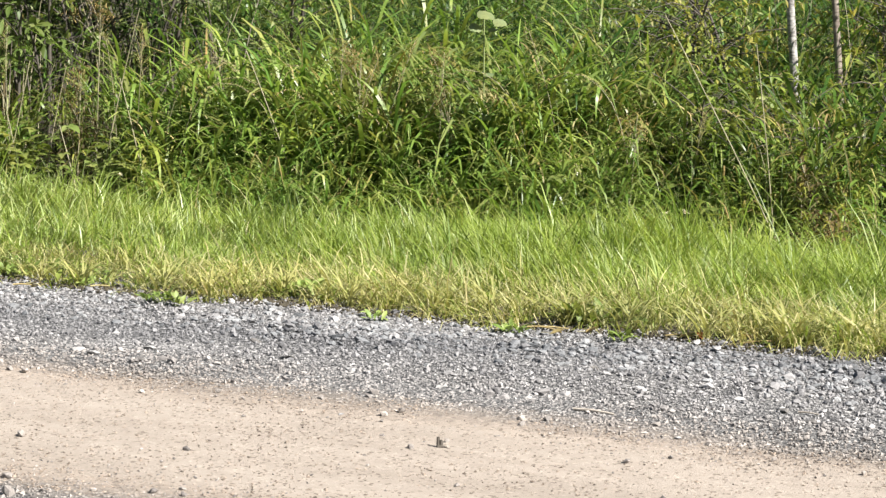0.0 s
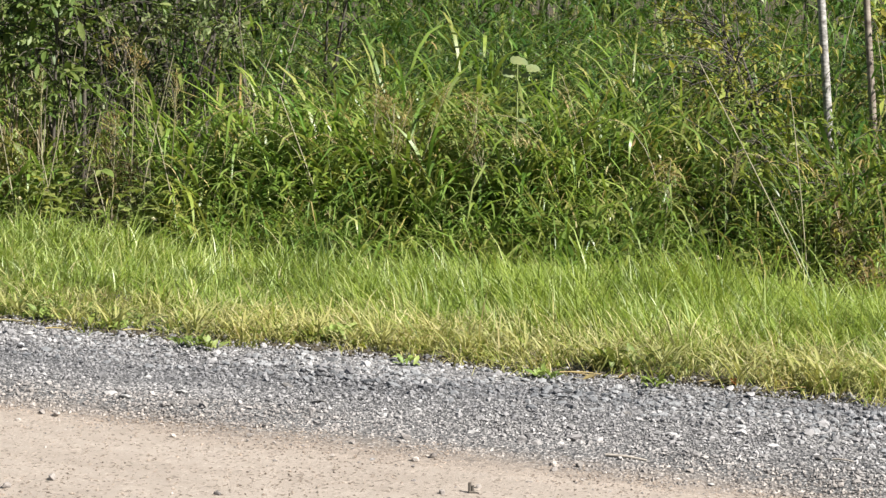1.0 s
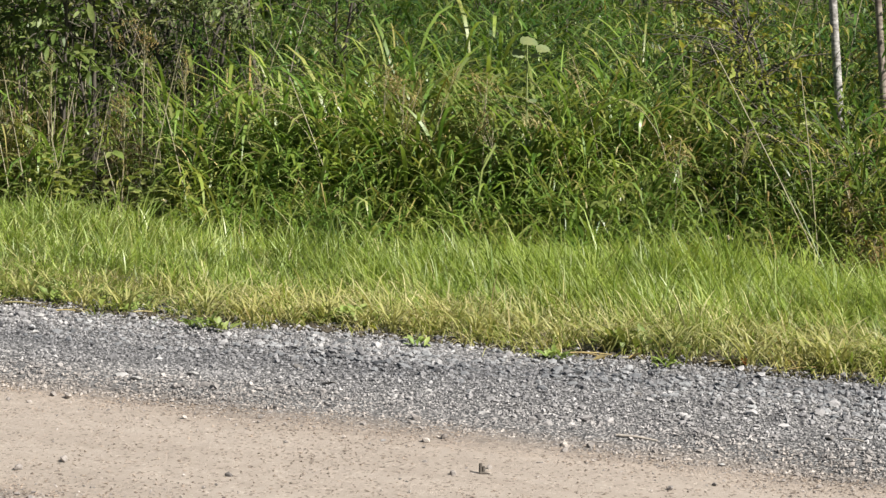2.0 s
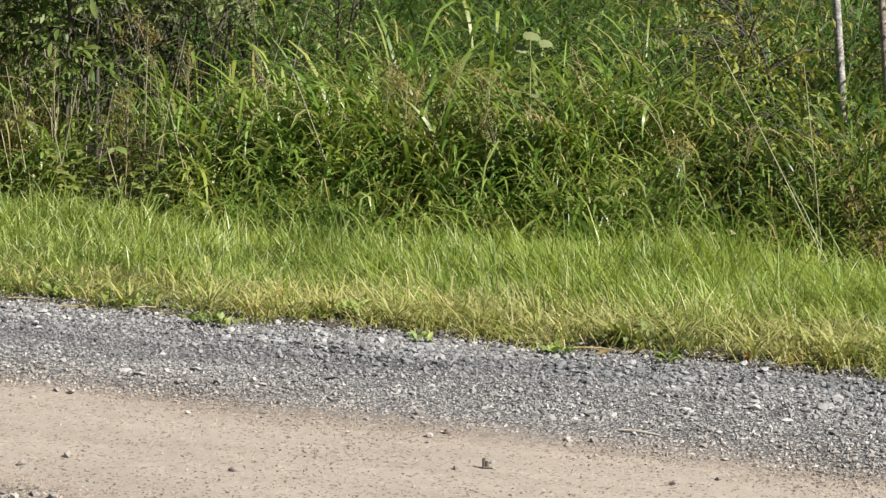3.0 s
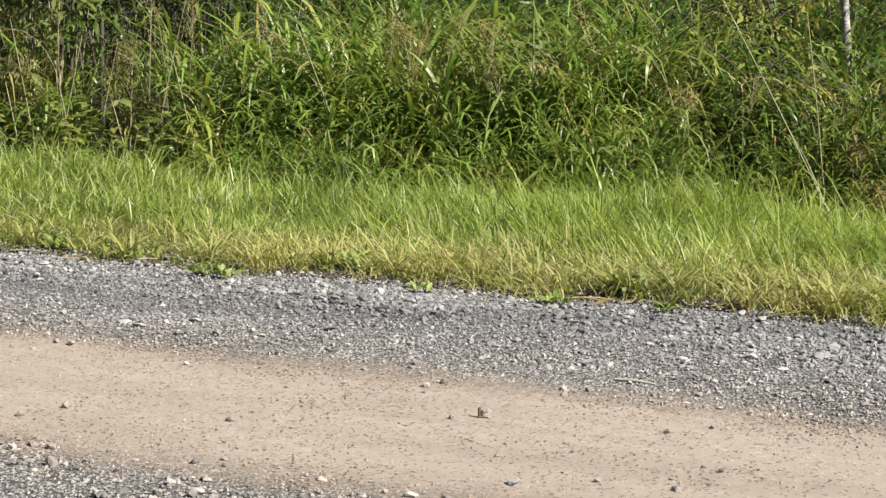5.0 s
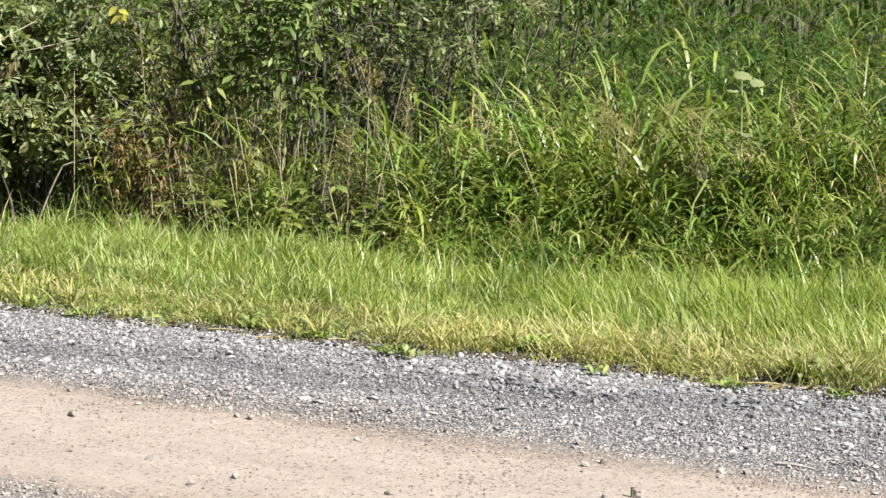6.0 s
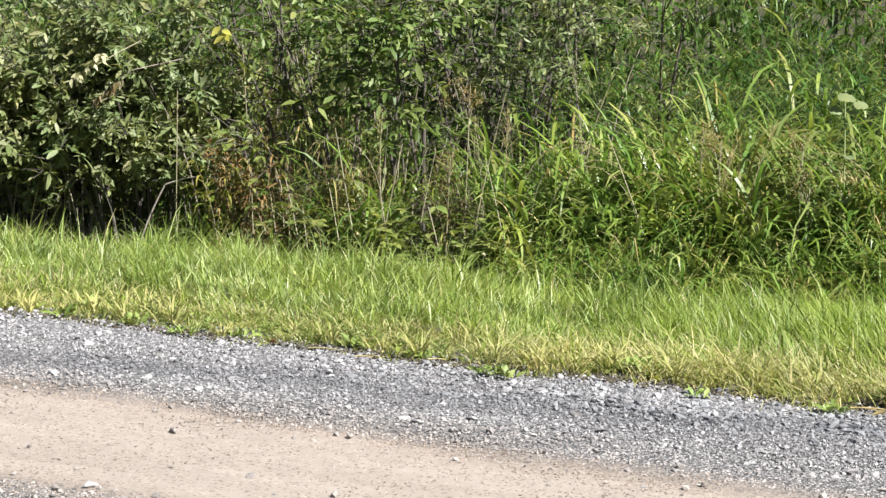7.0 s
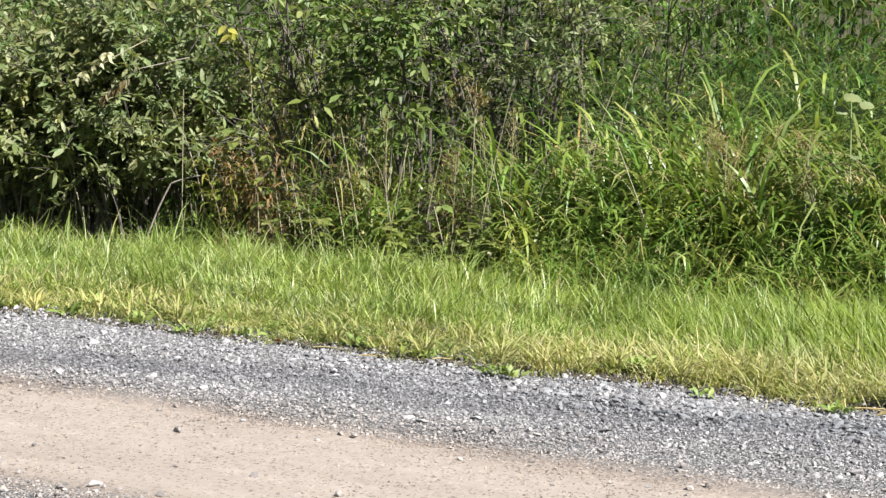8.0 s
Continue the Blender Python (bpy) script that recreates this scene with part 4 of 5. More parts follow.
LOW_STALKS = ((-5.98, 9.65, -5.84, 9.75, 0.47, 0.0), (-6.45, 9.6, -6.7, 9.7, 0.2, 0.0), (-7.35, 9.65, -7.33, 9.7, 0.3, 0.0), (-6.8, 9.5, -6.9, 9.6, 0.1, 0.0),
              (-6.35, 9.5, -6.5, 9.6, 0.05, 0.0), (-5.7, 9.5, -5.9, 9.6, 0.12, 0.0), (-4.9, 9.6, -5.2, 9.7, 0.4, 0.02))
for fx, fy, tx, ty, tz, bow in TALL_STALKS + LOW_STALKS:
    stalk = thing("dry_stalk", "thin pale dry stalk standing in the growth", "stalk", "dry stalks", (fx, fy, float(land(fx, fy))))
    z0 = float(land(fx, fy))
    part("stem", between((0, 0, -0.02), (tx - fx, ty - fy, tz - z0), 0.0042, 0.0024, bow + 0.025, DRY_STEM), stalk)
arch = thing("dry_stalk", "bent pale twig arching over the dark hollow", "stalk", "", (-7.95, 9.65, float(land(-7.95, 9.65))))
part("stem", between((-0.02, 0, -0.02), (0.29, 0, 0.65), 0.007, 0.006, 0.06, TWIG), arch)
part("stem", between((0.29, 0, 0.65), (0.68, 0.05, 0.72), 0.006, 0.0035, 0.025, TWIG), arch)


def seed_grass(tall, mat=PANICLE):
    """A grass stem with a loose, feathery seed head."""
    plant = thing("seed_grass", "tall grass stem with a loose tan seed head", "grass", "grasses in seed")
    part("stem", lone("stem", tubes(P(0, 0, 0), one(0), one(tall), one(0.003), one(0.0015), one(0.02), one(0.35), 6, 4), DRY_STEM), plant)
    pts = arc(P(0, 0, 0), one(0), one(tall), one(0.02), one(0.35), 33)[0][23:]
    g = np.random.default_rng(int(tall * 1000))
    n = 70
    k = g.integers(0, len(pts), n)
    foot = pts[k] + g.normal(0, 0.004, (n, 3))
    full = 1.1 - np.abs(k / len(pts) - 0.4)
    head = ribbons(foot, g.uniform(0, 6.283, n), g.uniform(0.05, 0.17, n) * full, g.uniform(0.0015, 0.003, n), g.uniform(0.3, 0.9, n), g.uniform(1.0, 2.3, n), 2, 0)
    part("seed_head", lone("seed_head", head, mat), plant, "feathery tan seed head")
    return plant


seeds = [seed_grass(1.15), seed_grass(1.28), seed_grass(0.95)]
spots = [(-3.80, 9.85), (-3.72, 9.9), (-3.88, 10.0), (-5.35, 9.95), (-5.28, 10.0), (-3.4, 9.95), (-5.95, 9.8), (-2.5, 10.1), (-1.78, 10.0), (-4.6, 10.3)]
for i, (px, py) in enumerate(spots):
    m = pose(px, py, float(land(px, py)), r.gauss(0, 5), r.gauss(0, 5), r.uniform(0, 360))
    if i < 3:
        seeds[i].matrix_basis = m
    else:
        copy_thing(seeds[i % 3], m)

def bent_grass(tall):
    plant = thing("bent_grass", "pale grass stem bending over under its ripe ear", "grass", "bent ripe grasses")
    curve = (one(0), one(tall), one(0.05), one(2.3))
    part("stem", lone("stem", tubes(P(0, 0, 0), curve[0], curve[1], one(0.0032), one(0.0016), curve[2], curve[3], 12, 4, 0, 3.5), DRY_STEM), plant)
    pts = arc(P(0, 0, 0), *curve, 41, 3.5)[0][30:]
    g = np.random.default_rng(int(tall * 1000))
    n = 90
    ear = ribbons(pts[g.integers(0, len(pts), n)], g.uniform(0, 6.283, n), g.uniform(0.02, 0.05, n), g.uniform(0.003, 0.005, n), g.uniform(0.8, 1.6, n), g.uniform(2.0, 2.9, n), 2, 0)
    part("ear", lone("ear", ear, STRAW), plant, "ripe straw-coloured ear")
    part("leaf", folded_blade(0.3, 0.012, 0.4, 2.0, STRAW), plant, "dry leaf", pose(0.03, 0, tall * 0.4, 0, 0, 160))
    return plant


bends = [bent_grass(1.55), bent_grass(1.4)]
spots = [(-5.15, 9.9, 20), (-5.05, 9.95, 350), (-4.9, 9.85, 10), (-4.45, 10.0, 330), (-4.2, 9.9, 200), (-3.5, 10.1, 15), (-2.7, 10.0, 190), (-2.1, 10.0, 170), (-6.0, 9.85, 190), (-1.3, 10.0, 200), (-3.9, 10.3, 0), (-4.7, 10.2, 40)]
for i, (px, py, a) in enumerate(spots):
    m = pose(px, py, float(land(px, py)), 0, 0, a) @ Matrix.Scale(r.uniform(0.82, 1.0), 4)
    if i < 2:
        bends[i].matrix_basis = m
    else:
        copy_thing(bends[i % 2], m)

# a tall plant with big pale rounded leaves
hog = thing("hogweed", "tall hogweed with pale rounded leaves and a withered umbel", "plant", "", (-3.0, 10.0, float(land(-3.0, 10.0))))
part("stem", lone("stem", tubes(P(0, 0, 0), one(2.2), one(1.32), one(0.008), one(0.004), one(0.0), one(0.12), 6, 6), STEM), hog)
BIG_LEAF = leaf_material("pale_broad_leaf", [(0.14, 0.185, 0.095), (0.18, 0.22, 0.125)], 0.25, 0.5)
for ox, oz, size, a in ((-0.055, 1.33, 0.100, 20), (0.045, 1.285, 0.080, 35), (-0.10, 1.262, 0.070, 5), (0.02, 1.24, 0.062, 60), (0.03, 0.98, 0.06, 100), (-0.02, 0.74, 0.07, 30)):
    part("leaf", leaf_mesh("leaf", size, size * 0.9, BIG_LEAF, (0.45, 0.95, 0.86, 1.0, 0.8, 0.82, 0.3), 0.25, 0.10), hog, "pale rounded leaf", pose(ox, -0.03, oz, 42, 0, 0) @ pose(0, 0, 0, 8 * math.sin(9 * a), 10, a))
g = np.random.default_rng(5)
n = 170
foot = np.tile([0.04, -0.05, 0.86], (n, 1)) + g.normal(0, 1, (n, 3)) * (0.055, 0.045, 0.025)
umbel = part("umbel", lone("umbel", ribbons(foot, g.uniform(0, 6.283, n), g.uniform(0.02, 0.06, n), g.uniform(0.004, 0.008, n), g.uniform(0.2, 1.2, n), g.uniform(1.0, 2.4, n), 2, 0), PANICLE), hog)
tagged(umbel, "withered brownish umbel", kind="stuff")


RUSSET = leaf_material("russet_withered_leaf", [(0.17, 0.105, 0.045), (0.26, 0.165, 0.07), (0.11, 0.07, 0.032), (0.33, 0.24, 0.11)], 0.25, 0.65, True, drifts=0.0)


def withered(at, spread, tall, label, dry=BROWN):
    plant = thing("withered_plant", label, "plant", "", (*at, float(land(*at))))
    gg = np.random.default_rng(int(spread * 100))
    for k in range(9):
        a = gg.uniform(0, 360)
        long_, t1 = tall * gg.uniform(0.7, 1.1), gg.uniform(0.3, 1.0) * spread
        px, py = gg.normal(0, 0.13 * spread), gg.normal(0, 0.08)
        stem = part("stem", lone("stem", tubes(P(0, 0, 0), one(0), one(long_), one(0.004), one(0.002), one(0.05), one(t1), 5, 4), DRY_STEM), plant, "", pose(px, py, -0.02, 0, 0, a))
        pts = arc(P(0, 0, 0), one(0), one(long_), one(0.05), one(t1), 17)[0]
        n = 55
        foot = pts[gg.integers(4, 17, n)]
        curls = ribbons(foot, gg.uniform(0, 6.283, n), gg.uniform(0.06, 0.19, n), gg.uniform(0.007, 0.02, n), gg.uniform(0.4, 1.2, n), gg.uniform(2.0, 3.6, n), 4, 0)
        part("foliage", lone("foliage", curls, dry if k % 4 else YELLOW_LEAF), stem, "shrivelled brown hanging leaves")
    return plant


withered((-6.9, 9.75), 1.2, 1.0, "withered reddish-brown plant with shrivelled hanging leaves", RUSSET)
withered((-7.15, 9.72), 0.9, 0.85, "withered brown plant beside the dark hollow", RUSSET)
withered((-0.95, 9.5), 0.8, 0.5, "withered dark brown dock among the herbs")
withered((-1.0, 9.9), 0.6, 0.75, "withered russet plant standing in the herbs")

withered((-6.5, 10.1), 0.8, 0.8, "withered tan plant with hanging shrivelled leaves")
withered((-5.6, 10.05), 0.65, 0.75, "withered brown stems among tall grass")


def dock(x, y, top, wide, seed):
    """A ripe weed: a stem that carries loose tan clusters of seeds."""
    g = np.random.default_rng(seed)
    z0 = float(land(x, y))
    plant = thing("ripe_weed", "tall ripe weed with loose tan seed heads", "plant", "ripe weeds", (x, y, z0))
    part("stem", between((0, 0, -0.02), (0.03, 0, top - z0), 0.004, 0.002, 0.0, DRY_STEM), plant)
    for k in range(5):
        at = np.array([g.normal(0, wide), g.normal(0, 0.05), top - z0 - abs(g.normal(0, 0.09))])
        twig = part("side_stem", between((0.02, 0, at[2] - 0.16), tuple(at), 0.002, 0.0012, 0.02, DRY_STEM), plant)
        n = 60
        foot = at + g.normal(0, 1, (n, 3)) * (0.035, 0.03, 0.035)
        bunch = part("seed_tassel", lone("seed_tassel", ribbons(foot, g.uniform(0, 6.283, n), g.uniform(0.015, 0.05, n), g.uniform(0.003, 0.006, n), g.uniform(0.2, 1.3, n), g.uniform(1.0, 2.6, n), 2, 0), RIPE), twig)
        tagged(bunch, "loose tan seed tassel", kind="stuff")


for k, (x, y, top, wide) in enumerate(((-3.90, 9.95, 0.66, 0.09), (-3.80, 10.0, 0.58, 0.07), (-5.55, 10.05, 0.86, 0.08), (-3.27, 9.95, 0.64, 0.05), (-3.22, 9.95, 0.46, 0.05), (-5.6, 9.9, 0.40, 0.06), (-2.1, 9.9, 0.35, 0.05))):
    dock(x, y, top, wide, 50 + k)

fern = thing("fern", "small pale green fern at the edge of the verge", "fern", "", (-9.2, 9.45, float(land(-9.2, 9.45))))
part("stem", lone("stem", tubes(P(0, 0, 0), one(0), one(0.5), one(0.003), one(0.0015), one(0.05), one(0.2), 4, 4), STEM), fern)
pinna = leaf_mesh("leaf", 0.11, 0.03, RASPBERRY, (0.6, 1.0, 0.8, 0.05), 0.2)
for k in range(12):
    part("leaf", pinna, fern, "", pose(0.01 * k / 4, 0, 0.2 + 0.025 * k, 0, -8, 20 + (180 if k % 2 else 0) + 8 * k))


# ---- willows and birches ----
def willow(name, label, at, stems, reach, tall, leaf, leaf_long, lean, seed, low=0.28, twigs=3, bare=0, rows=(0.16, 0.86, 1.0, 0.30), dense=22):
    """A many-stemmed shrub: stems, side branches, and a crown of leaves along the twigs."""
    g = np.random.default_rng(seed)
    shrub = thing(name, label, "shrub", "willow shrubs", (*at, float(land(*at))))
    crown = []
    for _ in range(stems):
        phi, long_ = g.normal(lean, 1.1), tall * g.uniform(0.75, 1.1)
        t0, t1 = g.uniform(0.05, 0.3), g.uniform(0.3, 0.8) * reach
        foot = P(g.normal(0, 0.22), g.normal(0, 0.12), -0.04)
        part("trunk", lone("trunk", tubes(foot, one(phi), one(long_), one(g.uniform(0.012, 0.026)), one(0.005), one(t0), one(t1), 8, 6), BARK), shrub)
        pts = arc(foot, one(phi), one(long_), one(t0), one(t1), 41)[0]
        n = 17
        k = (low + (1 - low) * g.uniform(0, 1, n) ** 0.8) * 40
        b_foot, b_phi = pts[k.astype(int)], phi + g.normal(0, 1.2, n)
        b_long, b0 = g.uniform(0.3, 0.75, n), g.uniform(0.6, 1.3, n)
        b1 = b0 + g.uniform(0.2, 1.4, n)
        crown.append(tubes(b_foot, b_phi, b_long, np.full(n, 0.005), np.full(n, 0.0018), b0, b1, 4, 4, 1))
        b_pts = arc(b_foot, b_phi, b_long, b0, b1, 13)
        feet, aims = [], []
        for i in range(dense):
            feet.append(b_pts[np.arange(n), 12 - np.minimum(g.geometric(0.16, n) - 1, 11)])
            aims.append(b_phi)
        for _ in range(twigs):
            t_foot, t_phi = b_pts[np.arange(n), g.integers(3, 12, n)], b_phi + g.normal(0, 1.0, n)
            t_long, c0 = g.uniform(0.12, 0.32, n), g.uniform(0.5, 1.6, n)
            c1 = c0 + g.uniform(0, 0.8, n)
            crown.append(tubes(t_foot, t_phi, t_long, np.full(n, 0.0025), np.full(n, 0.0012), c0, c1, 2, 3, 1))
            t_pts = arc(t_foot, t_phi, t_long, c0, c1, 9)
            for i in range(11):
                feet.append(t_pts[np.arange(n), 8 - np.minimum(g.geometric(0.4, n) - 1, 7)])
                aims.append(t_phi)
        feet, aims = np.concatenate(feet), np.concatenate(aims)
        m = len(feet)
        aims = aims + g.normal(0, 0.9, m)
        rise = g.normal(0.0, 0.6, m)
        way = np.stack([np.cos(aims) * np.cos(rise), np.sin(aims) * np.cos(rise), np.sin(rise)], -1)
        up = np.tile([0.0, 0.0, 1.0], (m, 1)) + g.normal(0, 0.45, (m, 3))
        size = leaf_long * g.lognormal(0, 0.22, m)
        crown.append(blades_of(feet, way, up, size, size * g.uniform(0.27, 0.39, m), 0, 0.2, 0.25, rows))
    for _ in range(bare):
        foot = P(g.normal(0, 0.4), g.normal(-0.15, 0.2), -0.03)
        thin = tubes(foot, one(g.uniform(0, 6.28)), one(g.uniform(0.8, 1.7)), one(g.uniform(0.003, 0.007)), one(0.002), one(0.05), one(g.uniform(0.1, 0.7)), 6, 5)
        part("bare_stem", lone("bare_stem", thin, (DRY_STEM, BROWN_BARK, BARK)[g.integers(0, 3)]), shrub, "thin leafless stem")
    part("crown", mesh_of("crown", crown, [leaf, BARK]), shrub)
    return shrub


willow("willow_shrub", "broad willow shrub with grey-green oval leaves over a dark hollow", (-8.3, 10.45), 10, 1.0, 1.75, WILLOW, 0.074, -1.5, 21, 0.40, 3, 34, dense=28)
willow("willow_shrub", "grey-green willow shrub leaning over the verge edge", (-9.5, 10.4), 8, 1.0, 1.7, WILLOW, 0.074, -1.4, 22, 0.22, 3, 30, dense=26)
willow("willow_shrub", "low grey-green willow shoots at the edge of the hollow", (-9.3, 9.9), 9, 0.9, 1.5, WILLOW, 0.072, -1.5, 29, 0.25, 2, 10, dense=16)
willow("willow_shrub", "green willow shrub with several dark upright stems", (-6.55, 10.9), 5, 0.75, 2.1, WILLOW_GREEN, 0.08, -1.5, 23, 0.42, 1, 34, dense=12)
willow("willow_shrub", "green willow shrub with thin dark stems", (-5.95, 11.5), 6, 0.8, 2.1, WILLOW, 0.062, -1.4, 24, 0.50, 1, 28, dense=18)
willow("willow_shrub", "grey-green willow shoots over the shaded edge of the verge", (-8.55, 9.9), 11, 0.9, 1.65, WILLOW, 0.072, -1.5, 33, 0.42, 2, 14, dense=18)
willow("willow_shrub", "tangle of dark leafless stems with few green leaves", (-7.2, 10.75), 4, 0.8, 1.9, WILLOW_GREEN, 0.07, -1.7, 35, 0.55, 0, 40, dense=9)
willow("willow_shrub", "fine-leaved olive-green shrub rising from the tall grass", (-5.3, 12.0), 3, 0.6, 1.8, WILLOW_GREEN, 0.05, -1.6, 37, 0.3, 1, 6, (0.15, 1.0, 0.06), 16)
willow("willow_shrub", "yellowing small shrub behind the birches", (-0.6, 13.2), 4, 0.8, 1.9, YELLOW_LEAF, 0.06, -1.6, 25, 0.5, 1)
for sx, sy in ((-1.8, 10.95), (-1.45, 11.25), (-1.15, 10.8), (-0.55, 11.0)):
    willow("leafy_shrub", "low leafy green shrub in front of the birches", (sx, sy), 3, 1.0, 0.9, YOUNG_LEAF, 0.062, -1.6, int(-sx * 100), 0.15, 1, 0, (0.15, 1.0, 0.06), 8)
for sx, sy in ((-2.3, 12.2), (-2.05, 12.6), (-0.85, 12.3)):
    willow("willow_shrub", "sparse shrub with yellowing leaves beside the birches", (sx, sy), 3, 0.8, 1.55, YELLOW_LEAF, 0.05, -1.6, int(-sx * 100) + 7, 0.45, 1, 6, (0.15, 1.0, 0.06), 6)
willow("willow_shrub", "green shrub between the birches", (0.0, 14.0), 5, 0.9, 2.1, WILLOW_GREEN, 0.07, -1.6, 26, 0.35, 1, 0, (0.15, 1.0, 0.06))
willow("willow_shrub", "tall dark willow shrub behind the others", (-9.0, 12.4), 6, 0.8, 2.5, WILLOW_GREEN, 0.09, -1.6, 27, 0.12, 1, 0, (0.15, 1.0, 0.06), 12)
willow("willow_shrub", "tall willow shrub at the back of the thicket", (-11.2, 12.0), 6, 0.8, 2.5, WILLOW, 0.09, -1.6, 28, 0.12, 1, 0, (0.15, 1.0, 0.06), 12)

willow("leafy_shrub", "slender yellow-green shoots over withered brown stems", (-7.05, 10.1), 2, 0.9, 1.15, RASPBERRY, 0.085, -1.6, 71, 0.55, 0, 4, (0.15, 1.0, 0.7, 0.06), 9)
# added shrubs whose dark leaf colour paints the shade behind the bare stems
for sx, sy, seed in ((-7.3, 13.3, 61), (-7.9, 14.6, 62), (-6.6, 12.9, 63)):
    willow("willow_shrub", "willow shrub behind the bare stems, shade put into its dark leaf colour", (sx, sy), 5, 0.8, 2.1, SHADED_WILLOW, 0.075, -1.6, seed, 0.10, 1, 0, (0.15, 1.0, 0.06), 14)

YELLOW_BRIGHT = leaf_material("bright_yellow_leaf", [(0.40, 0.38, 0.07), (0.34, 0.34, 0.08), (0.44, 0.41, 0.12)], 0.35, 0.5, True, drifts=0.0)
sprig = thing("leaf_sprig", "yellow willow leaves on the tip of a twig", "leaves", "", (-6.95, 9.35, 1.17))
part("stem", between((0.02, 0.25, 0.10), (0.01, 0.0, 0.0), 0.003, 0.002, 0.02, BARK), sprig)
for k in range(7):
    part("leaf", leaf_mesh("leaf", 0.085, 0.042, YELLOW_BRIGHT), sprig, "", pose(0.012 * k - 0.03, -0.008 * k, -0.012 * k + 0.02, 55 + r.gauss(0, 25), r.uniform(-10, 50), 75 * k + 200))

PALE_LEAF = leaf_material("bleached_leaf", [(0.44, 0.44, 0.27), (0.54, 0.52, 0.36), (0.38, 0.37, 0.22)], 0.3, 0.5, True, drifts=0.0)
sprig = thing("leaf_sprig", "bleached pale willow leaves on the tip of a twig", "leaves", "", (-8.07, 9.2, 0.82))
for k in range(26):
    part("leaf", leaf_mesh("leaf", 0.068, 0.03, PALE_LEAF), sprig, "", pose(0.0082 * k - 0.01, 0.003 * k + r.gauss(0, 0.012), 0.0072 * k + r.gauss(0, 0.012), 40 + r.gauss(0, 30), r.uniform(-10, 60), 100 * k + 200))
part("stem", between((0.0, 0.0, 0.0), (0.28, 0.35, 0.26), 0.0025, 0.004, 0.01, DRY_STEM), sprig)
branch = thing("dead_branch", "dead willow branch with hanging shrivelled brown leaves", "branch", "", (-7.65, 9.3, 0.89))
part("stem", between((0.18, 0.3, 0.08), (-0.02, 0, 0.0), 0.0035, 0.003, 0.0, BROWN_BARK), branch)
part("stem", between((-0.02, 0, 0.0), (-0.22, -0.07, -0.17), 0.003, 0.002, 0.01, BROWN_BARK), branch)
for leaning, tail in (((-7.50, 10.5, 1.38), (-6.92, 10.5, 0.50)), ((-7.22, 10.35, 1.6), (-7.20, 10.4, 0.55))):
    pole = thing("dead_willow", "dark leaning leafless young willow in the hollow", "sapling", "dead young willows", (*tail[:2], float(land(*tail[:2]))))
    rise_to = tail[2] - pole.matrix_basis.translation.z
    part("stem", between((0.10, 0.05, -0.03), (0, 0, rise_to), 0.011, 0.010, 0.0, BARK), pole)
    part("stem", between((0, 0, rise_to), (leaning[0] - tail[0], leaning[1] - tail[1], leaning[2] - tail[2] + rise_to), 0.010, 0.007, 0.05, BARK), pole)
DULL_LEAF = leaf_material("shrivelled_grey_leaf", [(0.26, 0.21, 0.14), (0.34, 0.29, 0.20), (0.20, 0.15, 0.10)], 0.2, 0.6, True, drifts=0.0)
DEAD = [leaf_mesh("leaf", s, s * 0.4, mat, droop=0.6, fold=0.6) for s, mat in ((0.07, DULL_LEAF), (0.06, DULL_LEAF), (0.08, BROWN))]
for k in range(16):
    s = k / 15
    part("leaf", DEAD[k % 3], branch, "", pose(-0.08 - 0.17 * s, -0.03 - 0.05 * s, -0.06 - 0.13 * s, r.gauss(0, 30), r.uniform(30, 85), 137 * k))


def birch(at, tall, lean_phi, seed, bark, thick, label, bark_label):
    g = np.random.default_rng(seed)
    tree = thing("birch_tree", label, "tree", "birches", (*at, float(land(*at))))
    part("trunk", lone("trunk", tubes(P(0, 0, -0.05), one(lean_phi), one(tall), one(thick), one(0.012), one(0.13), one(0.09), 14, 10), bark), tree, bark_label)
    pts = arc(P(0, 0, -0.05), one(lean_phi), one(tall), one(0.13), one(0.09), 41)[0]
    n = 46
    k = g.integers(14, 40, n)
    phi, long_ = g.uniform(0, 6.283, n), g.uniform(0.5, 1.5, n) * (1.25 - k / 45)
    t0 = g.uniform(0.6, 1.0, n)
    crown = [tubes(pts[k], phi, long_, np.full(n, 0.008), np.full(n, 0.002), t0, t0 + g.uniform(0.2, 1.2, n), 5, 4, 1)]
    b = arc(pts[k], phi, long_, t0, t0 + 0.7, 13)
    feet = np.concatenate([b[np.arange(n), g.integers(3, 13, n)] for _ in range(40)]) + g.normal(0, 0.07, (n * 40, 3))
    m = len(feet)
    way = g.normal(0, 1, (m, 3)) + (0, 0, -0.5)
    size = g.uniform(0.035, 0.06, m)
    crown.append(blades_of(feet, way, g.normal(0, 1, (m, 3)), size, size * 0.75, 0, 0.15, 0.15, (0.3, 1.0, 0.7, 0.05)))
    part("crown", mesh_of("crown", crown, [WILLOW_GREEN, BARK]), tree)
    return tree


birch((-1.385, 11.8), 6.5, 2.9, 31, BIRCH_BARK, 0.030, "young birch with a thin white trunk", "white bark with dark marks")
birch((-1.13, 12.0), 6.0, 2.9, 32, BROWN_BARK, 0.025, "young birch with a thin greyish-brown trunk", "greyish-brown bark")


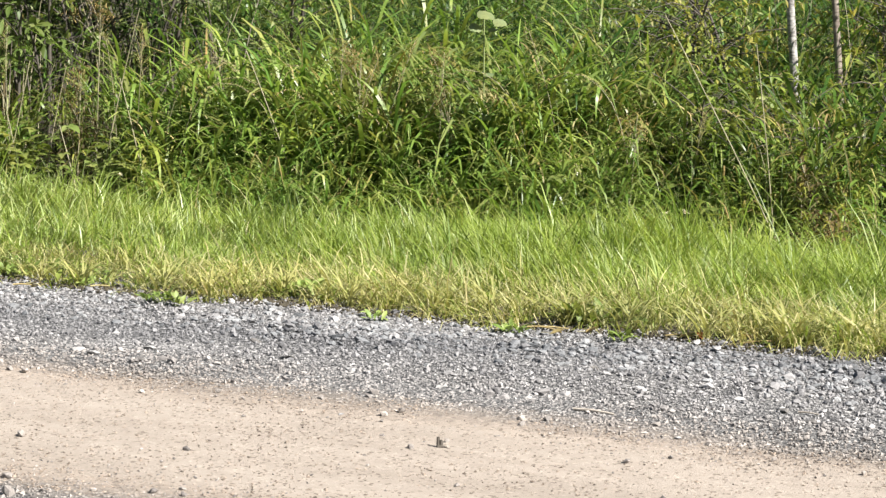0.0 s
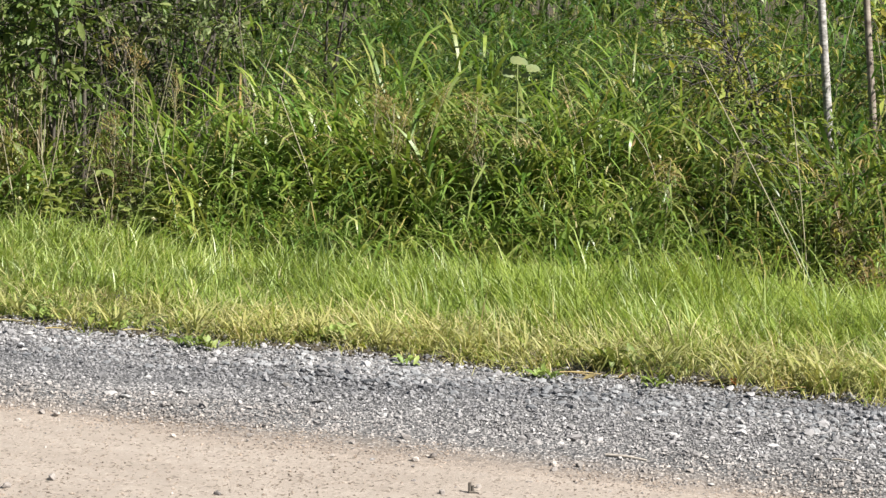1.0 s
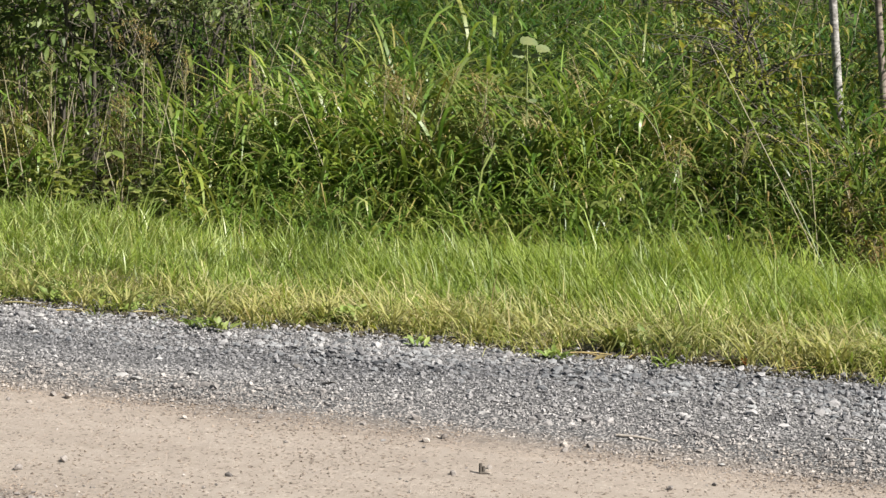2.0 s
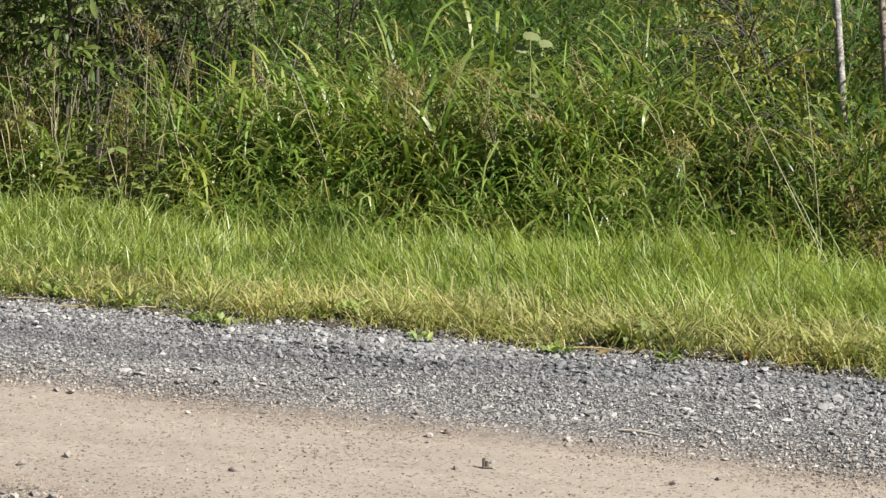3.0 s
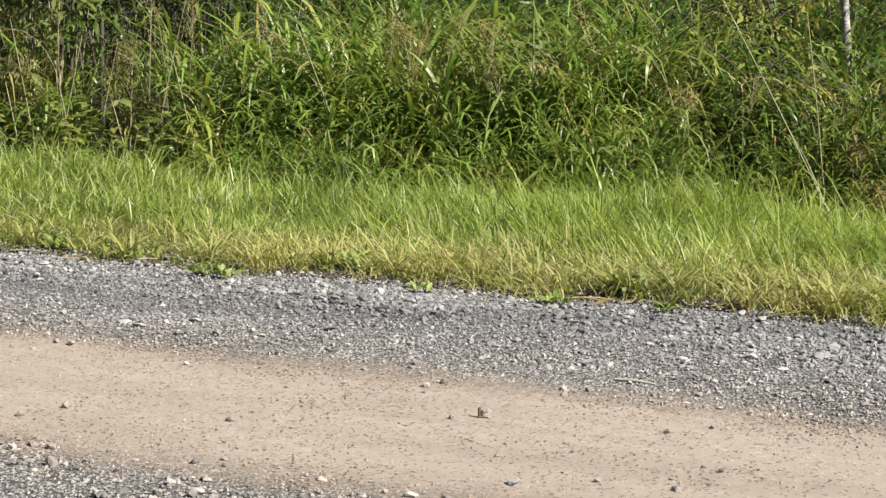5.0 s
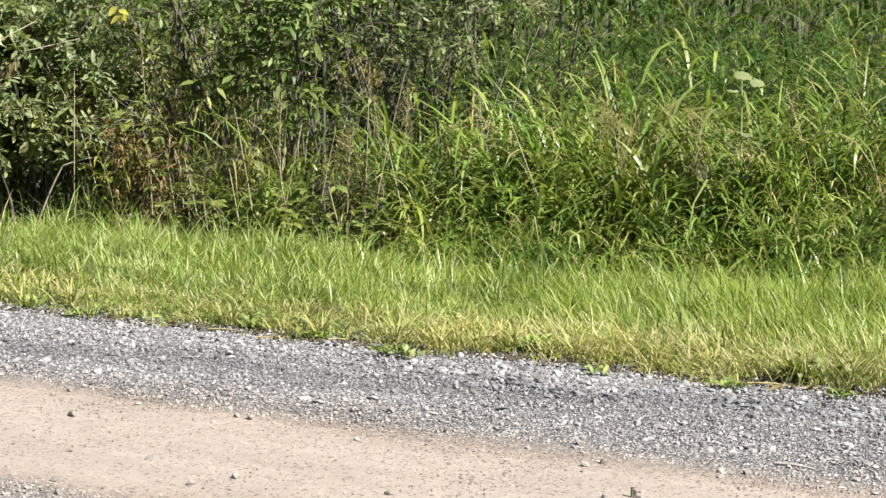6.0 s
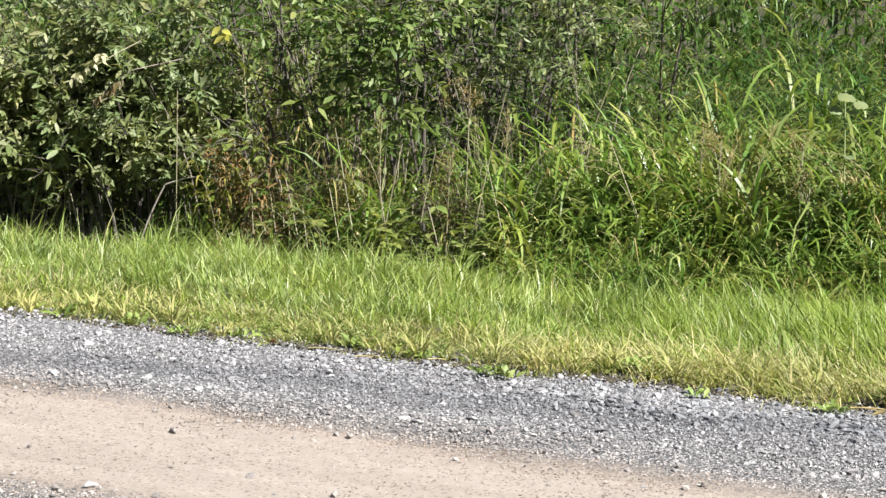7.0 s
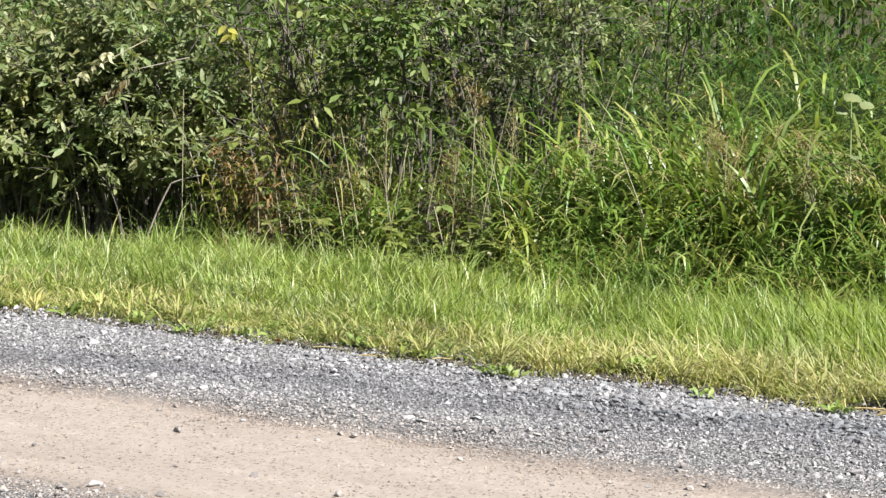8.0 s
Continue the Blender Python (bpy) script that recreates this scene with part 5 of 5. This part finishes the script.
# ---- small things on the road and its edge ----
def stone_mesh(seed, size, flat):
    """A broken stone: a finely divided ball cut by random planes, then roughened."""
    g = np.random.default_rng(seed)
    bm = bmesh.new()
    bmesh.ops.create_icosphere(bm, subdivisions=2, radius=1)
    bm.verts.index_update()
    v = np.array([p.co[:] for p in bm.verts])
    t = np.array([[p.index for p in f.verts] for f in bm.faces])
    bm.free()
    for _ in range(11):
        way = g.normal(0, 1, 3)
        way /= np.linalg.norm(way)
        over = np.maximum(v @ way - g.uniform(0.30, 0.62), 0)
        v = v - over[:, None] * way
    v = (v + g.normal(0, 0.025, v.shape)) * (g.uniform(0.9, 1.3), g.uniform(0.65, 0.95), flat) * size
    v[:, 2] -= v[:, 2].min() * 0.75
    return v, t


PIECE = []
for k in range(14):
    v, t = stone_mesh(100 + k, 1.0, 0.6)
    PIECE.append(v / np.abs(v[:, :2]).max()), PIECE.append(t)


def stone(x, y, size, mat, label, flat=1.0, name="stone"):
    k = r.randrange(14)
    x, y = x - 0.02 * (x + 0.6), y - 0.015 + 0.012 * (x + 0.6)
    me = mesh_of(name, [(PIECE[2 * k] * (size, size, size * flat), PIECE[2 * k + 1], 0)], [mat], smooth=False)
    ob = new(name, me)
    ob.matrix_basis = pose(x, y, float(road_z(x, y)) - size * 0.06, 0, 0, r.uniform(0, 360))
    return tagged(ob, label, "stone", "loose stones on the road")


for x, y, size in ((-2.54, 4.33, 0.030), (-2.47, 4.31, 0.024), (-1.67, 4.45, 0.030), (-0.87, 3.17, 0.024), (-0.79, 4.56, 0.022), (-0.58, 4.05, 0.017), (-3.40, 4.58, 0.038),
                   (-3.39, 4.36, 0.026), (-3.34, 4.40, 0.02), (-2.96, 4.02, 0.018), (-2.77, 3.08, 0.034), (-4.30, 4.85, 0.036), (-4.22, 4.83, 0.03), (-0.75, 4.20, 0.014), (-1.36, 4.35, 0.022),
                   (-0.67, 4.36, 0.018), (-0.54, 4.40, 0.016), (-1.34, 2.80, 0.022), (-1.60, 4.56, 0.018), (-1.50, 3.93, 0.012), (-3.15, 4.83, 0.022), (-1.04, 2.98, 0.026), (-2.56, 4.62, 0.018),
                   (-3.99, 4.31, 0.024), (-2.35, 4.45, 0.024), (-3.3, 5.1, 0.026), (-2.2, 4.85, 0.022)):
    stone(x, y, size * 0.92, PALE_STONE, "pale grey loose stone lying on the gravel", 0.85)
for x, y, size in ((-2.30, 4.29, 0.018), (-1.91, 4.51, 0.026), (-1.70, 4.11, 0.014), (-0.36, 4.49, 0.024), (-0.27, 4.40, 0.02), (-0.50, 3.51, 0.018), (-0.45, 3.49, 0.015), (-0.45, 3.37, 0.015),
                   (-1.29, 3.57, 0.011), (-1.26, 2.87, 0.02), (-1.67, 2.70, 0.026), (-0.98, 4.16, 0.012), (-3.00, 4.29, 0.026), (-2.31, 3.29, 0.017), (-3.93, 4.82, 0.022), (-3.52, 4.12, 0.014),
                   (-3.17, 3.38, 0.012), (-2.96, 3.58, 0.011), (-2.1, 4.7, 0.024), (-1.0, 4.8, 0.024)):
    stone(x, y, size * (0.55 if y < 4.2 else 1.0), DARK_STONE, "dark grey angular stone lying on the road", 0.8)
chip = thing("wood_chip", "small dark splinter of bark standing up on the sand", "wood chip", "", (-1.128, 3.70, float(road_z(-1.128, 3.70))))
part("chip", between((-0.004, 0, -0.004), (-0.006, 0, 0.027), 0.0065, 0.0045, 0.0, BARK, "chip", 5), chip)
part("chip", between((0.003, 0.002, -0.004), (0.002, 0.001, 0.020), 0.0055, 0.004, 0.0, BARK, "chip", 5), chip, "paler split side")
part("splinter", between((-0.006, -0.004, 0.003), (0.019, 0.002, 0.003), 0.0035, 0.002, 0.001, BARK, "splinter"), chip)

twig = thing("twig", "short pale dry twig lying on the gravel", "twig", "", (-0.855, 4.22, float(road_z(-0.855, 4.22))))
part("stem", between((-0.06, 0.005, 0.005), (0.06, -0.006, 0.005), 0.0045, 0.003, 0.003, TWIG), twig)
twig = thing("twig", "thin dry twig among the gravel stones", "twig", "", (-0.3, 4.47, float(road_z(-0.3, 4.47))))
part("stem", between((-0.03, 0.006, 0.005), (0.028, -0.006, 0.007), 0.0032, 0.002, 0.002, TWIG), twig)

for x, y, a, mat, label in ((-0.86, 5.36, 20, STRAW, "curled straw-coloured dead leaf on the gravel edge"), (-0.78, 5.38, 120, ORANGE_LEAF, "orange-brown dead leaf on the gravel edge"),
                            (-0.64, 5.50, 250, ORANGE_LEAF, "russet dead leaf propped against the grass"), (-2.16, 5.44, 60, YELLOW_LEAF, "yellow fallen leaf at the grass edge"),
                            (-2.08, 5.42, 170, YELLOW_LEAF, "yellow fallen leaf beside a green weed"), (-3.66, 5.34, 300, ORANGE_LEAF, "red-brown dead leaf at the grass edge"),
                            (-1.26, 5.22, 10, STRAW, "pale dry leaf lying on the gravel"), (-1.16, 5.30, 40, STRAW, "pale dry leaf at the gravel edge")):
    y += float(verge_edge(x)) - 5.40 if y > 5.3 else 0
    leaf = thing("fallen_leaf", label, "leaf", "fallen leaves", (x, y, float(road_z(x, y)) + 0.006), a)
    part("blade", leaf_mesh("blade", 0.052, 0.027, mat, droop=-0.25, fold=0.7), leaf, "", pose(0, 0, 0, r.gauss(0, 20), -8, 0))
    part("stalk", between((-0.03, 0, 0.004), (0.002, 0, 0.002), 0.0012, 0.001, 0.002, DRY_STEM, "stalk", 4), leaf)

for x, y, a, long_ in ((-1.29, 5.30, 4, 0.14), (-1.04, 5.42, -6, 0.10), (-0.86, 5.38, 8, 0.09), (-0.60, 5.40, 30, 0.11), (-3.42, 5.21, 3, 0.12), (-3.2, 5.15, 12, 0.08), (-1.7, 5.50, -3, 0.12), (-1.28, 5.28, 160, 0.10), (-2.95, 5.26, 20, 0.08)):
    straw = thing("dry_straw", "pale dry grass straw lying at the gravel edge", "straw", "dry straws at the road edge", (x, y, max(float(road_z(x, y)), float(land(x, y))) + 0.008), a)
    part("stem", between((-long_ / 2, 0, 0), (long_ / 2, 0.006, 0.004), 0.0035, 0.002, 0.004, STRAW), straw)

WEED_LEAVES = [leaf_mesh("leaf", s, s * 0.42, WEED, (0.25, 0.6, 1.0, 0.85, 0.1), 0.3, 0.3) for s in (0.035, 0.045, 0.058)]


def weed(x, y, size, count, label):
    if 5.3 < y < 6:
        y += float(verge_edge(x)) - 5.40
    plant = thing("weed", label, "weed", "weeds at the road edge", (x, y, float(road_z(x, y)) if y < 5.4 else float(land(x, y))), r.uniform(0, 360))
    for k in range(count * 2):
        part("leaf", r.choice(WEED_LEAVES), plant, "", pose(r.gauss(0, 0.03 * size), r.gauss(0, 0.03 * size), 0.012, r.gauss(0, 25), r.uniform(-75, -12), k * 137) @ Matrix.Scale(size * r.uniform(0.7, 1.1), 4))
    part("crown", lone("crown", pebbles(P(0, 0, 0.004), one(0.012), one(0.5), 5), STEM), plant)


for x, y, s, n, label in ((-2.64, 5.12, 0.95, 14, "low bright green weed growing in the gravel"), (-2.56, 5.10, 0.75, 10, "low bright green weed growing in the gravel"), (-1.86, 5.18, 0.65, 9, "sparse pale green weed in the gravel"),
                          (-1.38, 5.20, 0.85, 12, "flat green weed in the gravel"), (-1.02, 5.25, 0.85, 12, "flat green weed in the gravel"), (-2.24, 5.55, 1.15, 18, "leafy dark green weed at the grass edge"),
                          (-2.33, 5.50, 1.0, 14, "leafy green weed at the grass edge"), (-1.21, 5.46, 1.6, 14, "leafy bright green weed at the grass edge"), (-3.05, 5.40, 0.9, 12, "round green weed at the grass edge"),
                          (-3.35, 5.45, 1.2, 12, "grey-green leafy weed in the verge"), (-3.5, 5.6, 1.1, 12, "grey-green leafy weed in the verge"), (-1.7, 5.45, 0.8, 10, "small green weed at the grass edge"), (-6.1, 7.7, 1.3, 9, "pale broad-leaved weed in the verge grass"), (-5.5, 7.75, 1.2, 8, "pale broad-leaved weed in the verge grass"),
                          (-4.1, 5.36, 0.9, 12, "low mat of small green weeds at the road edge"), (-4.4, 5.40, 1.0, 12, "low mat of small green weeds at the road edge"), (-4.75, 5.38, 1.0, 12, "low mat of small green weeds at the road edge"),
                          (-3.85, 5.42, 0.8, 10, "low mat of small green weeds at the road edge"), (-5.1, 5.42, 1.0, 11, "low mat of small green weeds at the road edge")):
    weed(x, y, s, n, label)
for k in range(16):
    weed(-4.95 + 0.13 * k + r.uniform(-0.05, 0.05), 5.46 + r.uniform(0.0, 0.22), r.uniform(0.5, 0.85), 8, "low mat of small green weeds at the road edge")

for x, y in ((-1.78, 9.35), (-1.66, 9.3), (-6.9, 9.35), (-5.9, 9.3), (-5.0, 9.3)):
    flower = thing("clover_flower", "small pale flower head above the grass", "flower", "pale flowers", (x, y, float(land(x, y))))
    part("stem", lone("stem", tubes(P(0, 0, 0), one(1), one(0.36), one(0.002), one(0.0015), one(0.02), one(0.1), 4, 4), STEM), flower)
    g = np.random.default_rng(int(-x * 100))
    n = 40
    part("flower_head", lone("flower_head", ribbons(np.tile([0.01, 0.012, 0.35], (n, 1)), g.uniform(0, 6.283, n), g.uniform(0.015, 0.03, n), g.uniform(0.004, 0.007, n), g.uniform(0, 1.4, n), g.uniform(1.2, 2.4, n), 2, 0), WHITE_PETAL), flower)

RIM_BLADES = [folded_blade(r.uniform(0.10, 0.2), r.uniform(0.005, 0.008), r.uniform(0.1, 0.6), r.uniform(1.0, 2.4), TURF if k % 4 == 3 else TURF_PALE) for k in range(9)]


def tussock():
    tuft = thing("grass_tussock", "small tussock of straw-coloured grass at the gravel edge", "grass", "tussocks at the road edge")
    for k in range(20):
        part("blade", r.choice(RIM_BLADES), tuft, "", pose(r.gauss(0, 0.022), r.gauss(0, 0.016), -0.004, 0, 0, r.uniform(0, 360)))
    return tuft


rim = [tussock(), tussock(), tussock()]
for k in range(66):
    x = -5.2 + 0.082 * k + r.uniform(-0.06, 0.06)
    y = float(verge_edge(x)) + r.uniform(-0.02, 0.12) + (r.uniform(0.1, 0.5) if k % 3 == 2 else 0)
    m = pose(x, y, float(land(x, y)) + 0.004, 0, 0, r.uniform(0, 360)) @ Matrix.Scale(r.uniform(0.75, 1.2), 4)
    if k < 3:
        rim[k].matrix_basis = m
    else:
        copy_thing(rim[k % 3], m)

# coarser stones of the shoulder, one by one
SHARED = [mesh_of("stone", [(PIECE[2 * k], PIECE[2 * k + 1], 0)], [STONE], smooth=False) for k in range(14)]
for k in range(290):
    x, y = r.uniform(-5.2, 0.0), r.choice((r.uniform(4.25, 5.3), r.uniform(4.45, 5.25), r.uniform(2.6, 3.0)))
    size = min(0.022, max(0.009, r.lognormvariate(math.log(0.0118), 0.27)))
    ob = new("stone", r.choice(SHARED))
    ob.parent = road
    ob.matrix_local = pose(x, y, float(road_z(x, y)) - size * 0.06, r.gauss(0, 8), r.gauss(0, 8), r.uniform(0, 360)) @ Matrix.Diagonal((size, size, size * r.uniform(0.6, 1.0), 1))
